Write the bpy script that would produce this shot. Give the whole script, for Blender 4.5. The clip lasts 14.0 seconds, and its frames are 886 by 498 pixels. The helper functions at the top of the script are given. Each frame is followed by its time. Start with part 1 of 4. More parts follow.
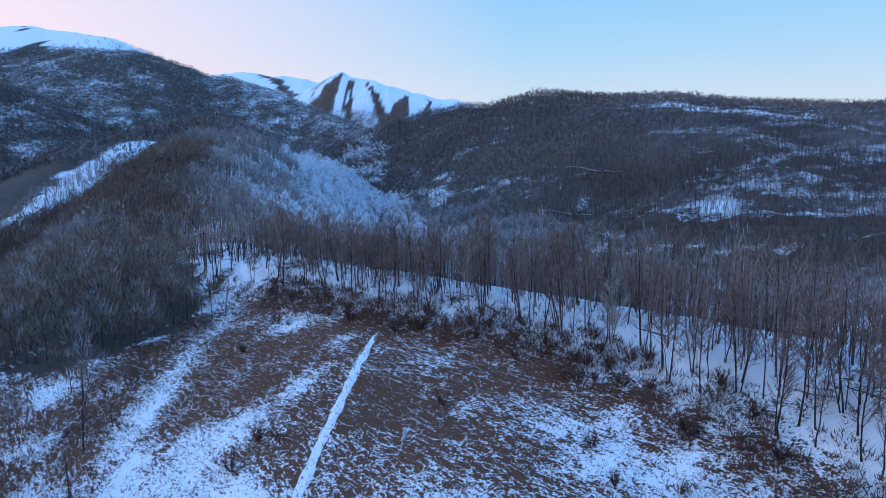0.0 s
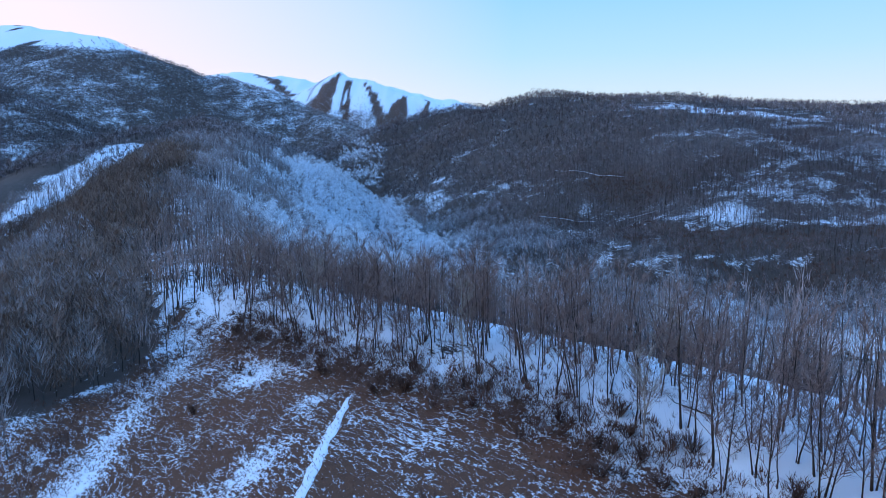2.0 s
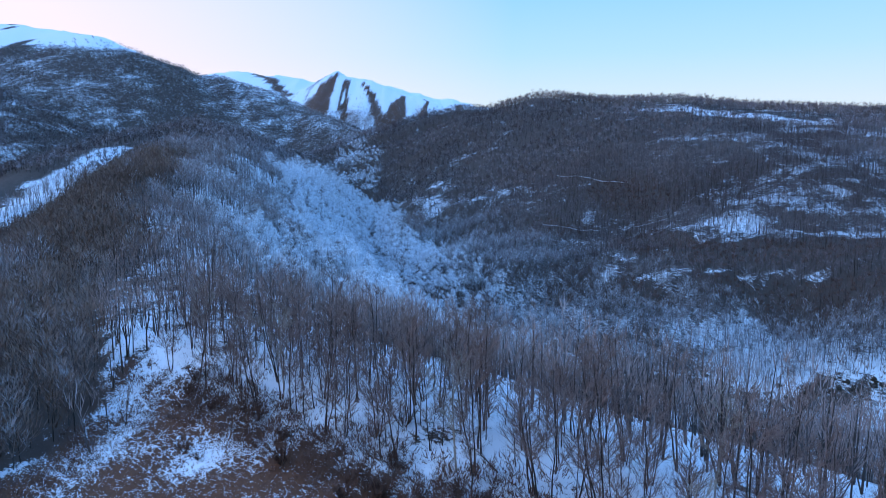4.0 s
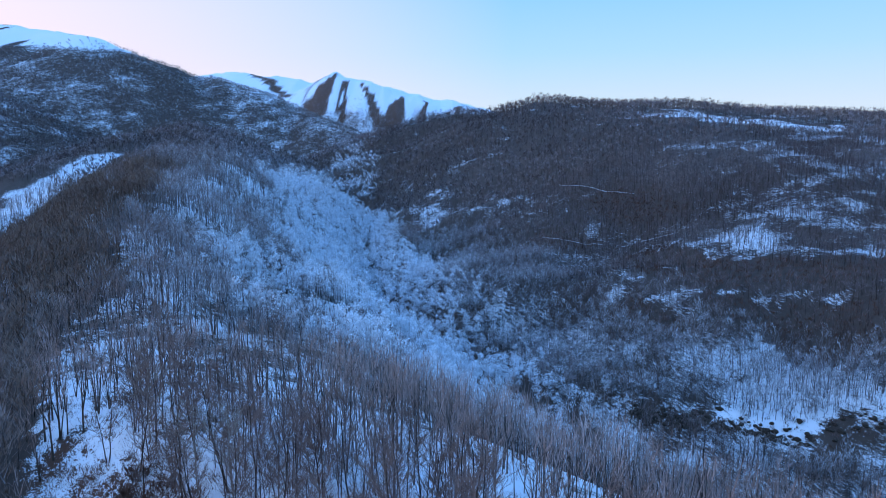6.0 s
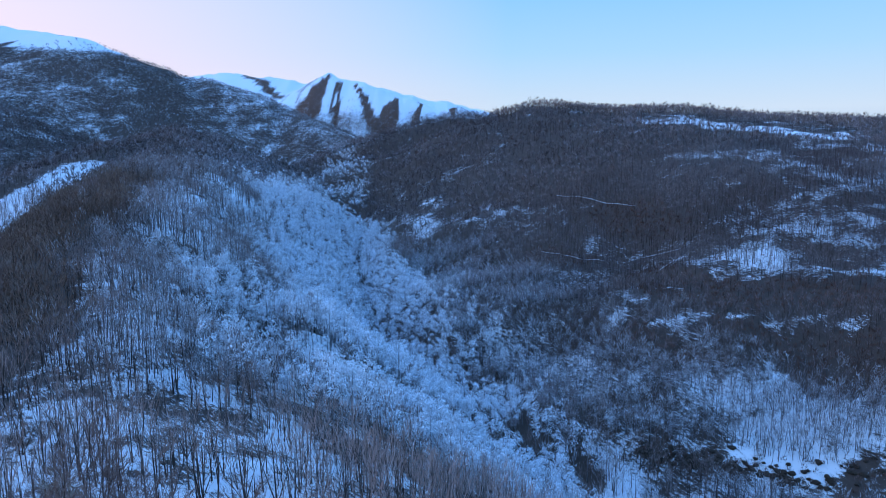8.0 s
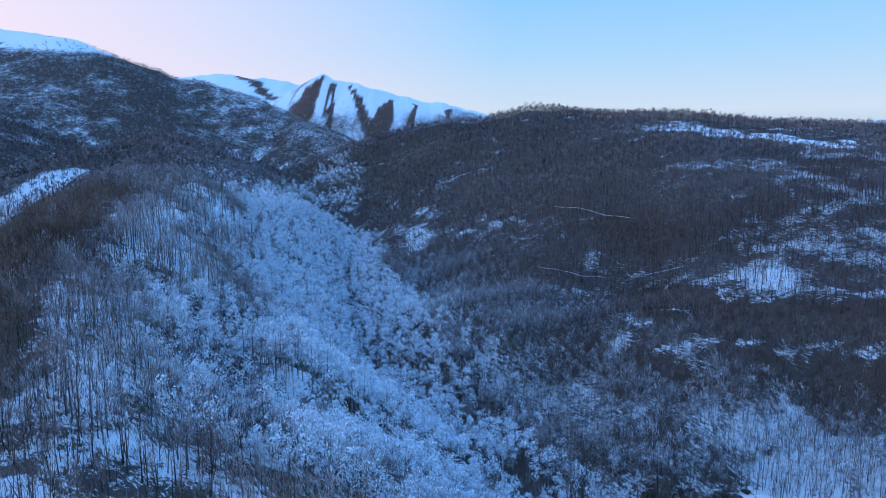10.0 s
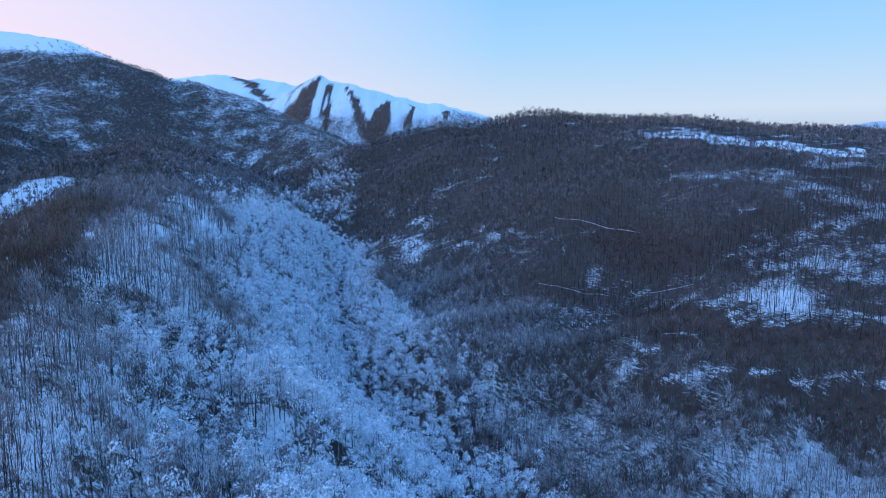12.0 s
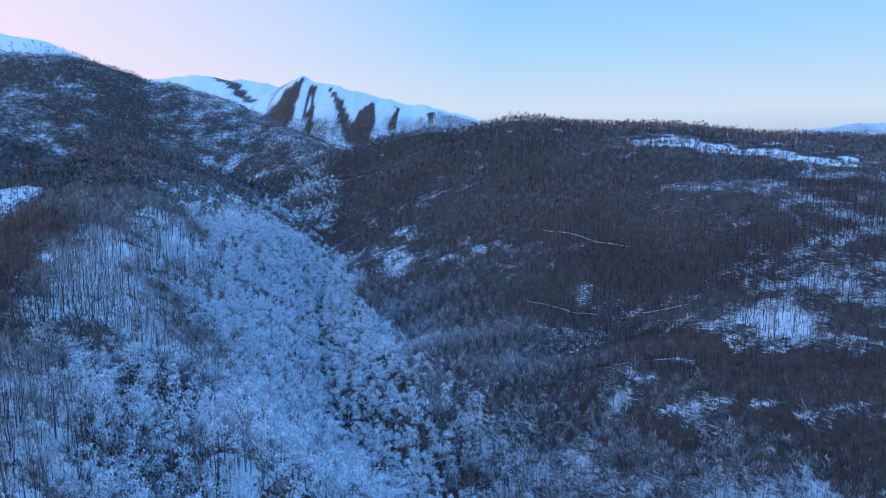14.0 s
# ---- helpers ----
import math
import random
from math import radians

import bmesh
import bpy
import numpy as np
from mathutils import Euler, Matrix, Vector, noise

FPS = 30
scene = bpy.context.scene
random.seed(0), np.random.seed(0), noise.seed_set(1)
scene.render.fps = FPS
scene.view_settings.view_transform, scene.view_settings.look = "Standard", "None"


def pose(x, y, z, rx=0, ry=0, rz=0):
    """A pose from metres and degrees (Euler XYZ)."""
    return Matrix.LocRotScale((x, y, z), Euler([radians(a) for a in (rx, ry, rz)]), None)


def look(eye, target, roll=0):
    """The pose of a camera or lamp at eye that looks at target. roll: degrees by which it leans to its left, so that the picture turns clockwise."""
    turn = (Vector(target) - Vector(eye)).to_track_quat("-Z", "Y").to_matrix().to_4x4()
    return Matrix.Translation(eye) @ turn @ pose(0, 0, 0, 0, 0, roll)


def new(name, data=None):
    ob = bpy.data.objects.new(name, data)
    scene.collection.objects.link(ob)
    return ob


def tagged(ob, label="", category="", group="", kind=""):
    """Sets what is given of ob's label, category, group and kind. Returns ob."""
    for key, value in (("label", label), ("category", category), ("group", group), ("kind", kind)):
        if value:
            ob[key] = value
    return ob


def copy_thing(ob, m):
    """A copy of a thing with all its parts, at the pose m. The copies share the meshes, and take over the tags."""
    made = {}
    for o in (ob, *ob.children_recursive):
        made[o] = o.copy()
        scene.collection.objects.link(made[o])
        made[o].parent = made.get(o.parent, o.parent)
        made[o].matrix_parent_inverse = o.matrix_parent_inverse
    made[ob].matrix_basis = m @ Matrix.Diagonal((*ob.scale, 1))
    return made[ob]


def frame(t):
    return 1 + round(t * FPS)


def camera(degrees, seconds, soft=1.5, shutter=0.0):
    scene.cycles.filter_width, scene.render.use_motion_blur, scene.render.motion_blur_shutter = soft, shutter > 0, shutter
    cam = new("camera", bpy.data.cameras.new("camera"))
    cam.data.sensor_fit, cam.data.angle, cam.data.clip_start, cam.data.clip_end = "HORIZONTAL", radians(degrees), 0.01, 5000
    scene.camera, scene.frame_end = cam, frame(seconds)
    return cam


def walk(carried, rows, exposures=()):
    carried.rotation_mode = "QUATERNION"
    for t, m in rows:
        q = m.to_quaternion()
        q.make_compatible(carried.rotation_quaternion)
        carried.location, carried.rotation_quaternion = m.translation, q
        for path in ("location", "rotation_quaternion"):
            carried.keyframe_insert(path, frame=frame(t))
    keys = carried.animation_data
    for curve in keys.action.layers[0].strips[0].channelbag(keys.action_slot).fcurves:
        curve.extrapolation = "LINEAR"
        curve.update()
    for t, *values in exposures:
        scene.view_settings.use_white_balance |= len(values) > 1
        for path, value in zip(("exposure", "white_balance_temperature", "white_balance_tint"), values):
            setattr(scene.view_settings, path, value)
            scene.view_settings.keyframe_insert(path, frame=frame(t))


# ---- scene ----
cam = camera(66.5, 14.0, soft=0.45)
METRES, EYE, TILT, LEAN, TURN = 150.0, 120.0, -8.5, 0.0, 0.0
ROWS = [
    (0.0, 0.0, 0.0, 0.0, 0.0, 0.0, -0.0),
    (0.5, 0.0025, 0.0336, 0.01, -0.02, -0.0, -0.0),
    (1.0, 0.0048, 0.0674, 0.0201, -0.04, 0.01, -0.02),
    (1.5, 0.007, 0.1011, 0.0306, -0.06, 0.01, -0.02),
    (2.0, 0.0093, 0.1343, 0.0414, -0.09, -0.02, -0.0),
    (2.5, 0.0116, 0.1683, 0.0521, -0.1, -0.04, -0.0),
    (3.0, 0.014, 0.2021, 0.0637, -0.12, -0.07, -0.01),
    (5.5, 0.0262, 0.3656, 0.1429, -0.17, -0.16, -0.04),
    (6.0, 0.0286, 0.3985, 0.1597, -0.18, -0.17, -0.05),
    (6.5, 0.0309, 0.4315, 0.1768, -0.22, -0.17, -0.06),
    (7.0, 0.0328, 0.4642, 0.1939, -0.25, -0.18, -0.05),
    (7.5, 0.0351, 0.4968, 0.2114, -0.39, -0.19, -0.01),
    (8.0, 0.0373, 0.5285, 0.2286, -0.59, -0.2, 0.01),
    (10.5, 0.051, 0.6864, 0.311, -0.97, -0.23, 0.03),
    (11.0, 0.0537, 0.7146, 0.327, -0.95, -0.25, 0.01),
    (11.5, 0.056, 0.7453, 0.3442, -0.97, -0.25, 0.01),
    (12.0, 0.0584, 0.776, 0.3612, -1.14, -0.26, 0.04),
    (12.5, 0.0606, 0.8067, 0.3778, -1.45, -0.27, 0.08),
    (13.0, 0.0638, 0.8373, 0.3946, -1.8, -0.28, 0.14),
    (13.5, 0.0664, 0.8676, 0.4116, -2.13, -0.29, 0.18),
    (14.0, 0.0693, 0.8979, 0.4279, -2.35, -0.29, 0.2),
]
walk(cam, [(t, pose(0, 0, EYE, TILT, LEAN, TURN) @ pose(METRES * x, METRES * y, METRES * z, 90 + pitch, roll, yaw)) for t, x, y, z, yaw, pitch, roll in ROWS],
     exposures=[(0.0, 0.07, 6650, 10), (1.0, 0.17, 6650, 10), (2.5, 0.26, 6600, 10), (3.5, 0.26, 6550, 10), (6.0, 0.16, 6350, 10), (8.0, 0.07, 6220, 10), (10.5, 0.04, 6300, 10), (14.0, 0.04, 6300, 10)])

# ---- sky and light: clear winter dusk, the sun behind the mountains ----
SKY_STRENGTH = 0.85
world = bpy.data.worlds.new("dusk_sky")
scene.world = world
world.use_nodes = True
wn, wl = world.node_tree.nodes, world.node_tree.links
wn.clear()


def ramp(nodes, stops, interpolation="LINEAR"):
    r = nodes.new("ShaderNodeValToRGB")
    r.color_ramp.interpolation = interpolation
    while len(r.color_ramp.elements) < len(stops):
        r.color_ramp.elements.new(0.5)
    for e, (p, c) in zip(r.color_ramp.elements, stops):
        e.position, e.color = p, (*c, 1.0)
    return r


tc = wn.new("ShaderNodeTexCoord")
sep = wn.new("ShaderNodeSeparateXYZ")
wl.new(tc.outputs["Generated"], sep.inputs[0])
# height over the horizon: pale rim, then clear blue, deep overhead
east = ramp(wn, [(0.0, (0.50, 0.62, 0.80)), (0.05, (0.74, 0.87, 1.02)), (0.13, (0.48, 0.79, 1.10)), (0.24, (0.27, 0.66, 1.12)), (0.45, (0.24, 0.66, 1.45)), (1.0, (0.25, 0.70, 1.78))])
west = ramp(wn, [(0.0, (0.62, 0.58, 0.72)), (0.08, (1.16, 0.93, 1.06)), (0.20, (1.06, 0.93, 1.10)), (0.34, (0.46, 0.74, 1.12)), (0.55, (0.30, 0.70, 1.45)), (1.0, (0.25, 0.70, 1.78))])
for r in (east, west):
    wl.new(sep.outputs["Z"], r.inputs[0])
side = wn.new("ShaderNodeMapRange")
side.inputs["From Min"].default_value, side.inputs["From Max"].default_value = 0.10, -0.58
wl.new(sep.outputs["X"], side.inputs["Value"])
mix = wn.new("ShaderNodeMix")
mix.data_type = "RGBA"
wl.new(side.outputs[0], mix.inputs[0])
wl.new(east.outputs[0], mix.inputs[6])
wl.new(west.outputs[0], mix.inputs[7])
bg = wn.new("ShaderNodeBackground")
bg.inputs["Strength"].default_value = SKY_STRENGTH
wl.new(mix.outputs[2], bg.inputs["Color"])
wo = wn.new("ShaderNodeOutputWorld")
wl.new(bg.outputs[0], wo.inputs["Surface"])

# the glow of the sky over the western ridge: broad and weak
sun = new("sun", bpy.data.lights.new("sun", "SUN"))
sun.data.energy, sun.data.angle, sun.data.color = 0.85, radians(60), (0.74, 0.80, 1.0)
sun.matrix_world = look((0, 0, 0), (1.0, 0.12, -0.55))

# ---- numbers: noise and landform ----


def lattice(ix, iy, seed):
    h = (ix.astype(np.int64) * 374761393 + iy.astype(np.int64) * 668265263 + seed * 982451653) & 0xFFFFFFFF
    h = ((h ^ (h >> 13)) * 1274126177) & 0xFFFFFFFF
    return ((h ^ (h >> 16)) & 0xFFFF) / 32767.5 - 1.0


def vnoise(x, y, seed=0):
    ix, iy = np.floor(x), np.floor(y)
    fx, fy = x - ix, y - iy
    fx, fy = fx * fx * fx * (fx * (fx * 6 - 15) + 10), fy * fy * fy * (fy * (fy * 6 - 15) + 10)
    a, b = lattice(ix, iy, seed), lattice(ix + 1, iy, seed)
    c, d = lattice(ix, iy + 1, seed), lattice(ix + 1, iy + 1, seed)
    return (a * (1 - fx) + b * fx) * (1 - fy) + (c * (1 - fx) + d * fx) * fy


def fbm(x, y, octaves=4, seed=0):
    total, amp, f = 0.0, 0.5, 1.0
    for o in range(octaves):
        total = total + amp * vnoise(x * f, y * f, seed + 17 * o)
        amp, f = amp * 0.5, f * 2.03
    return total


def step(v, lo, hi):
    t = np.clip((v - lo) / (hi - lo), 0, 1)
    return t * t * (3 - 2 * t)


def along(x, y, line):
    """Distance to a line of (x, y, z), the line's height there, and the side: +1 left of its way, -1 right."""
    best, height, side = np.full_like(x, 1e9), np.zeros_like(x), np.zeros_like(x)
    for (x0, y0, z0), (x1, y1, z1) in zip(line, line[1:]):
        ux, uy = x1 - x0, y1 - y0
        n2 = ux * ux + uy * uy
        t = np.clip(((x - x0) * ux + (y - y0) * uy) / n2, 0, 1)
        dx, dy = x - x0 - t * ux, y - y0 - t * uy
        d = np.hypot(dx, dy)
        near = d < best
        best = np.where(near, d, best)
        height = np.where(near, z0 + t * (z1 - z0), height)
        side = np.where(near, np.clip((ux * dy - uy * dx) / math.sqrt(n2) / 12.0, -1, 1), side)
    return best, height, side


def flank(x, y, line, left, right, soft=8.0):
    """A ridge: its crest line, and on each side how the ground falls: slope, curvature, steepest slope."""
    best = np.full_like(x, -1e9)

    def fall(d, a, b, top):
        turn = max((top - a) / (2 * b), 1.0)
        return np.where(d < turn, a * d + b * d * d, a * turn + b * turn * turn + top * (d - turn))
    for piece in zip(line, line[1:]):
        d, z, side = along(x, y, piece)
        d = np.sqrt(d * d + soft * soft) - soft
        w = 0.5 + 0.5 * side
        best = np.maximum(best, z - (w * fall(d, *left) + (1 - w) * fall(d, *right)))
    return best


def bed(x, y, line):
    """The floor of a valley round its stream."""
    low = np.full_like(x, 1e9)
    for piece in zip(line, line[1:]):
        d, z, _ = along(x, y, piece)
        low = np.minimum(low, z + 55 * (1 - np.exp(-d / 380)) + 0.02 * np.minimum(d, 2000))
    return low


NEAR_RIDGE = [(190, -90, 99), (120, 10, 97), (52, 80, 95), (32, 103, 94.3), (9, 124, 93.6), (-16, 149, 93), (-40, 169, 92), (-60, 207, 89.5),
              (-90, 270, 91), (-125, 340, 98), (-150, 400, 105), (-182, 480, 115), (-206, 555, 122)]
BACK_RIDGE = [(-206, 555, 122), (-235, 680, 124), (-290, 830, 138), (-330, 950, 152), (-400, 1100, 147), (-500, 1350, 160), (-580, 1600, 215)]
WEST_SPUR = [(-330, 950, 152), (-330, 800, 140), (-340, 680, 121), (-355, 580, 94), (-385, 500, 70), (-420, 420, 50)]
HOLLOW = [(-258, 610, 0), (-282, 530, 0), (-298, 450, 0), (-310, 380, 0)]
SHOULDER = [(-150, 395, 105), (-182, 395, 97), (-203, 362, 80), (-208, 310, 62), (-215, 240, 45)]
LEFT_RANGE = [(-2600, 1900, 560), (-1900, 1950, 520), (-1245, 1900, 450), (-1050, 1830, 425), (-865, 1777, 391), (-750, 1850, 347), (-640, 1900, 306),
              (-530, 1800, 290), (-347, 1700, 214), (-240, 1550, 168), (-150, 1420, 138)]
LEFT_SPUR = [(-1245, 1900, 450), (-1150, 1350, 320), (-850, 1300, 245), (-770, 1340, 200), (-650, 1370, 168)]
FAR_RANGE = [(-2052, 2650, 419), (-1282, 2693, 402), (-898, 2633, 391), (-675, 2608, 394), (-479, 2616, 364), (-282, 2616, 359), (86, 2779, 300), (428, 2992, 231)]
PEAK = [(-402, 2608, 359), (-367, 2480, 383), (-256, 2445, 353), (-174, 2420, 322), (34, 2394, 271), (256, 2360, 223), (598, 2308, 188)]
PEAK_RIBS = [[(-367, 2480, 382), (-346, 2360, 300), (-333, 2223, 210)], [(-256, 2445, 351), (-235, 2326, 265), (-218, 2189, 188)], [(-154, 2415, 315), (-128, 2291, 241), (-103, 2138, 171)], [(-675, 2608, 392), (-633, 2462, 317), (-590, 2266, 240)]]
HILL_WEST = [(-175, 1340, 92), (-143, 1215, 104), (-101, 1130, 131), (-53, 1090, 156), (0, 1060, 172), (65, 1030, 178), (137, 965, 190)]
RIGHT_HILL = [(137, 965, 190), (250, 925, 183), (390, 872, 170), (560, 850, 167), (1000, 820, 162), (1900, 700, 170)]
RIGHT_SPUR = [(137, 965, 186), (75, 840, 132), (30, 745, 97), (3, 698, 84), (-25, 640, 58)]
EAST_MOUNTAIN = [(1300, 3500, 180), (1650, 3280, 200), (2008, 3150, 262), (2500, 2950, 240), (3200, 2700, 260)]
CREEK = [(700, -300, -40), (400, 60, -25), (220, 185, -8), (120, 255, 4), (62, 300, 10), (30, 335, 15), (8, 375, 19), (-9, 404, 20), (-21, 437, 23), (-34, 468, 28), (-50, 555, 38),
         (-63, 720, 59), (-70, 800, 72), (-62, 950, 94), (-75, 1080, 106), (-130, 1280, 120), (-200, 1500, 138), (-300, 1900, 165), (-380, 2200, 190)]
WEST_BROOK = [(-260, -300, 0), (-290, 200, 22), (-340, 400, 40), (-450, 520, 50), (-540, 700, 70), (-610, 1000, 100), (-640, 1250, 135), (-700, 1500, 175)]
EAST_BROOK = [(150, 1500, 100), (500, 1500, 70), (900, 1300, 50), (1400, 1700, 30), (2000, 2600, 20), (3500, 2000, 0)]
BENCH = [(70, 470, 42), (105, 440, 56), (140, 415, 66), (190, 418, 78), (260, 395, 79), (420, 350, 78), (600, 300, 76)]
LEDGE = [(55, 342, 0), (84, 327, 0), (107, 322, 0), (140, 310, 0), (215, 292, 0), (330, 262, 0), (480, 225, 0)]
BACK_FALL = [(-190, 230, 0), (-203, 300, 0), (-218, 360, 0), (-240, 430, 0), (-258, 500, 0), (-268, 545, 0)]
STRIP = [(-300, 440, 0), (-305, 480, 0), (-307, 520, 0), (-310, 555, 0), (-316, 602, 0), (-310, 640, 0), (-311, 680, 0), (-318, 710, 0)]
DARK_CREST = [(-95, 225, 0), (-118, 285, 0), (-142, 320, 0), (-152, 360, 0), (-158, 410, 0), (-170, 455, 0), (-186, 500, 0)]
LEFT_LINE = [(100, -62), (150, -57), (165, -60), (187, -73), (217, -87), (240, -95), (300, -112), (340, -132), (400, -150), (480, -172), (560, -200)]
FIELD_EDGE = [(-48, 157, 0), (-28, 138, 0), (-4, 114, 0), (11, 103, 0), (25, 83, 0), (37, 60, 0), (64, 15, 0), (110, -60, 0)]
DELLS = [(175, 360, 26, 14), (92, 462, 26, 14), (113, 376, 16, 7), (62, 424, 18, 6), (-52, 306, 26, 11), (-76, 346, 24, 9), (-110, 368, 16, 6), (-53, 145, 13, 2.6)]



def height(x, y):
    """The ground's height."""
    x, y = np.asarray(x, float), np.asarray(y, float)
    wx, wy = x + 10 * fbm(x / 130, y / 130, 3, 5), y + 10 * fbm(x / 130, y / 130, 3, 9)
    # the right hill falls away to the west of a line
    west = 190 - 60 * step(y, 640, 950) - x
    west = 0.36 * 15 * np.log1p(np.exp(np.clip(west / 15, -30, 30))) + 0.36 * np.maximum(west - 450, 0)
    parts = [
        flank(wx, wy, NEAR_RIDGE, (0.12, 0.0022, 0.62), (0.22, 0.0034, 0.78)),
        flank(wx, wy, BACK_RIDGE, (0.25, 0.0012, 0.6), (0.18, 0.0012, 0.6)),
        flank(wx, wy, WEST_SPUR, (0.34, 0.001, 0.6), (0.34, 0.001, 0.6)),
        flank(x, y, SHOULDER, (0.35, 0.0012, 0.6), (0.35, 0.0012, 0.6)),
        flank(wx, wy, LEFT_RANGE, (0.35, 0.0004, 0.7), (0.36, 0.0002, 0.6), 20),
        flank(wx, wy, LEFT_SPUR, (0.40, 0.0004, 0.65), (0.38, 0.0003, 0.6), 15),
        flank(wx, wy, FAR_RANGE, (0.3, 0.0003, 0.6), (0.34, 0.0003, 0.7), 10),
        flank(x, y, PEAK, (0.5, 0.0006, 0.9), (0.5, 0.0004, 0.9), 5),
        flank(wx, wy, RIGHT_HILL, (0.2, 0.0004, 0.6), (0.05, 0.00032, 0.45), 12) - west,
        flank(wx, wy, HILL_WEST, (0.3, 0.001, 0.6), (0.24, 0.0008, 0.6), 12),
        flank(x, y, BENCH, (0.02, 0.0006, 0.3), (0.25, 0.0042, 0.75), 6),
        flank(wx, wy, RIGHT_SPUR, (0.32, 0.002, 0.65), (0.32, 0.002, 0.65), 10),
        flank(x, y, EAST_MOUNTAIN, (0.3, 0.0001, 0.5), (0.25, 0.0001, 0.4), 40),
    ]
    parts += [flank(wx, wy, rib, (0.55, 0.0008, 0.9), (0.55, 0.0008, 0.9), 4) for rib in PEAK_RIBS]
    parts.append(np.minimum.reduce([bed(wx, wy, brook) for brook in (CREEK, WEST_BROOK, EAST_BROOK)]))
    k = 4.0
    top = np.maximum.reduce(parts)
    h = top + k * np.log(sum(np.exp((p - top) / k) for p in parts))
    # rim of hills behind and beside the view
    far = np.hypot(x, y - 600)
    h = h + 160 * step(far, 1800, 4200) * (y < 400) * (0.6 + 0.5 * fbm(x / 900, y / 900, 3, 21))
    # gullies and roughness grow with distance from the open field
    wild = step(np.hypot(x, y - 60), 70, 260)
    h = h + wild * (5.0 * fbm(x / 70, y / 70, 4, 31) + 3.5 * (0.35 - np.abs(fbm(x / 42, y / 95, 3, 41))))
    mount = step(y, 1300, 1900)
    h = h + mount * (1 - step(y, 1950, 2200)) * 26 * (0.3 - np.abs(fbm(x / 170, y / 240, 4, 51)))
    h = h + step(y, 1950, 2200) * 26 * (0.3 - np.abs(fbm(x / 110, y / 420, 4, 53)))
    h = h + (1 - wild) * 0.8 * fbm(x / 22, y / 22, 3, 61)
    # ribs and gullies that run down the frosted slope
    run, down = -0.35 * x + 0.94 * y, 0.94 * x + 0.35 * y
    rib = 0.30 - np.abs(fbm((run + 0.25 * down) / 75, down / 260, 3, 55))
    dr, _, east = along(x, y, NEAR_RIDGE)
    h = h + 32.0 * rib * step(np.where(east < 0, dr, -dr), 15, 60) * (1 - step(x, 30, 90)) * step(y, 200, 300) * (1 - step(y, 900, 1200))
    # a snowy hollow on the back of the left hill
    d, _, _ = along(x, y, HOLLOW)
    h = h - 15.0 * np.exp(-(d / 30) ** 2)
    # the back of the left crest falls steeply
    d, _, _ = along(x, y, BACK_FALL)
    h = h - 22.0 * np.exp(-(d / 34) ** 2)
    # the open field lies a little under the ridge
    d, _, side = along(x, y, FIELD_EDGE)
    h = h - (3.2 + 1.8 * step(np.abs(x + 5), 10, 30)) * step(np.where(side < 0, d, -d), -12, 8) * (1 - step(-x, 60, 95)) * (1 - step(y, 150, 190))
    # the terrace over the creek, and dells in the bank above it
    d, _, _ = along(x, y, LEDGE)
    h = h + 5.5 * np.exp(-(d / 42) ** 2) * step(x, 30, 75)
    for px, py, wide, deep in DELLS:
        h = h - deep * np.exp(-((x - px) ** 2 + (y - py) ** 2) / wide ** 2)
    # the creek's cut: a steep V under the woods
    d, floor, _ = along(x + 3 * fbm(x / 25, y / 25, 2, 66), y, CREEK)
    vee = floor + 2 + 0.75 * d + 5 * fbm(x / 28, y / 28, 3, 67) * step(d, 5, 30)
    cut = np.minimum(h, vee) - 3 * np.exp(-np.abs(h - vee) / 5)
    w = step(y, 330, 390) * (1 - step(y, 760, 900)) * (1 - step(d, 90, 130))
    h = h * (1 - w) + cut * w
    # rocky ledge above the creek
    d, _, side = along(x, y, LEDGE)
    h = h + 6.0 * step(np.where(side > 0, d, -d), -6, 3) * np.exp(-np.maximum(d - 5, 0) / 60) * step(x, 45, 80)
    return h


# ---- what grows where ----


SNOW_PATCHES = [(-35, 91, 3.6), (-32, 82, 5), (-28, 93, 2.0), (-18, 112, 2.6), (-20, 104, 2), (-22, 97, 3.2), (-30, 128, 2.6), (-5, 69, 1.6), (3, 86, 1.7), (18, 87, 1.9), (21, 77, 2.4), (13, 77, 3.0), (17, 70, 2.8), (24, 66, 3.2), (30, 58, 3), (-26, 74, 4), (-70, 113, 4.5), (-64, 100, 4), (-57, 114, 2.4), (-77, 102, 5), (-60, 88, 4), (-50, 78, 4)]
LEFT_EDGE = [(-200, 108), (-83, 121), (-72, 127), (-65, 130), (-58, 141), (-53, 160), (-48, 168)]
FROST_WEST = [(-140, 1000, 0), (-145, 850, 0), (-132, 700, 0), (-124, 600, 0), (-120, 545, 0), (-106, 499, 0), (-80, 457, 0), (-62, 390, 0), (-45, 345, 0), (-15, 300, 0), (20, 262, 0)]
FROST_EAST = [(-110, 1000, 0), (-75, 900, 0), (-65, 809, 0), (-48, 690, 0), (-31, 588, 0), (-3, 524, 0), (6, 446, 0), (16, 408, 0), (24, 377, 0), (42, 345, 0), (58, 305, 0), (76, 262, 0)]


def inside_field(x, y):
    """Above 0 on the open field, in metres from its rim."""
    d, _, side = along(x, y, FIELD_EDGE)
    return np.minimum(np.where(side < 0, d, -d), np.where(y < np.interp(x, *zip(*LEFT_EDGE)) - 3, 40.0, x + 54 + 4 * fbm(x / 15, y / 15, 2, 3)))


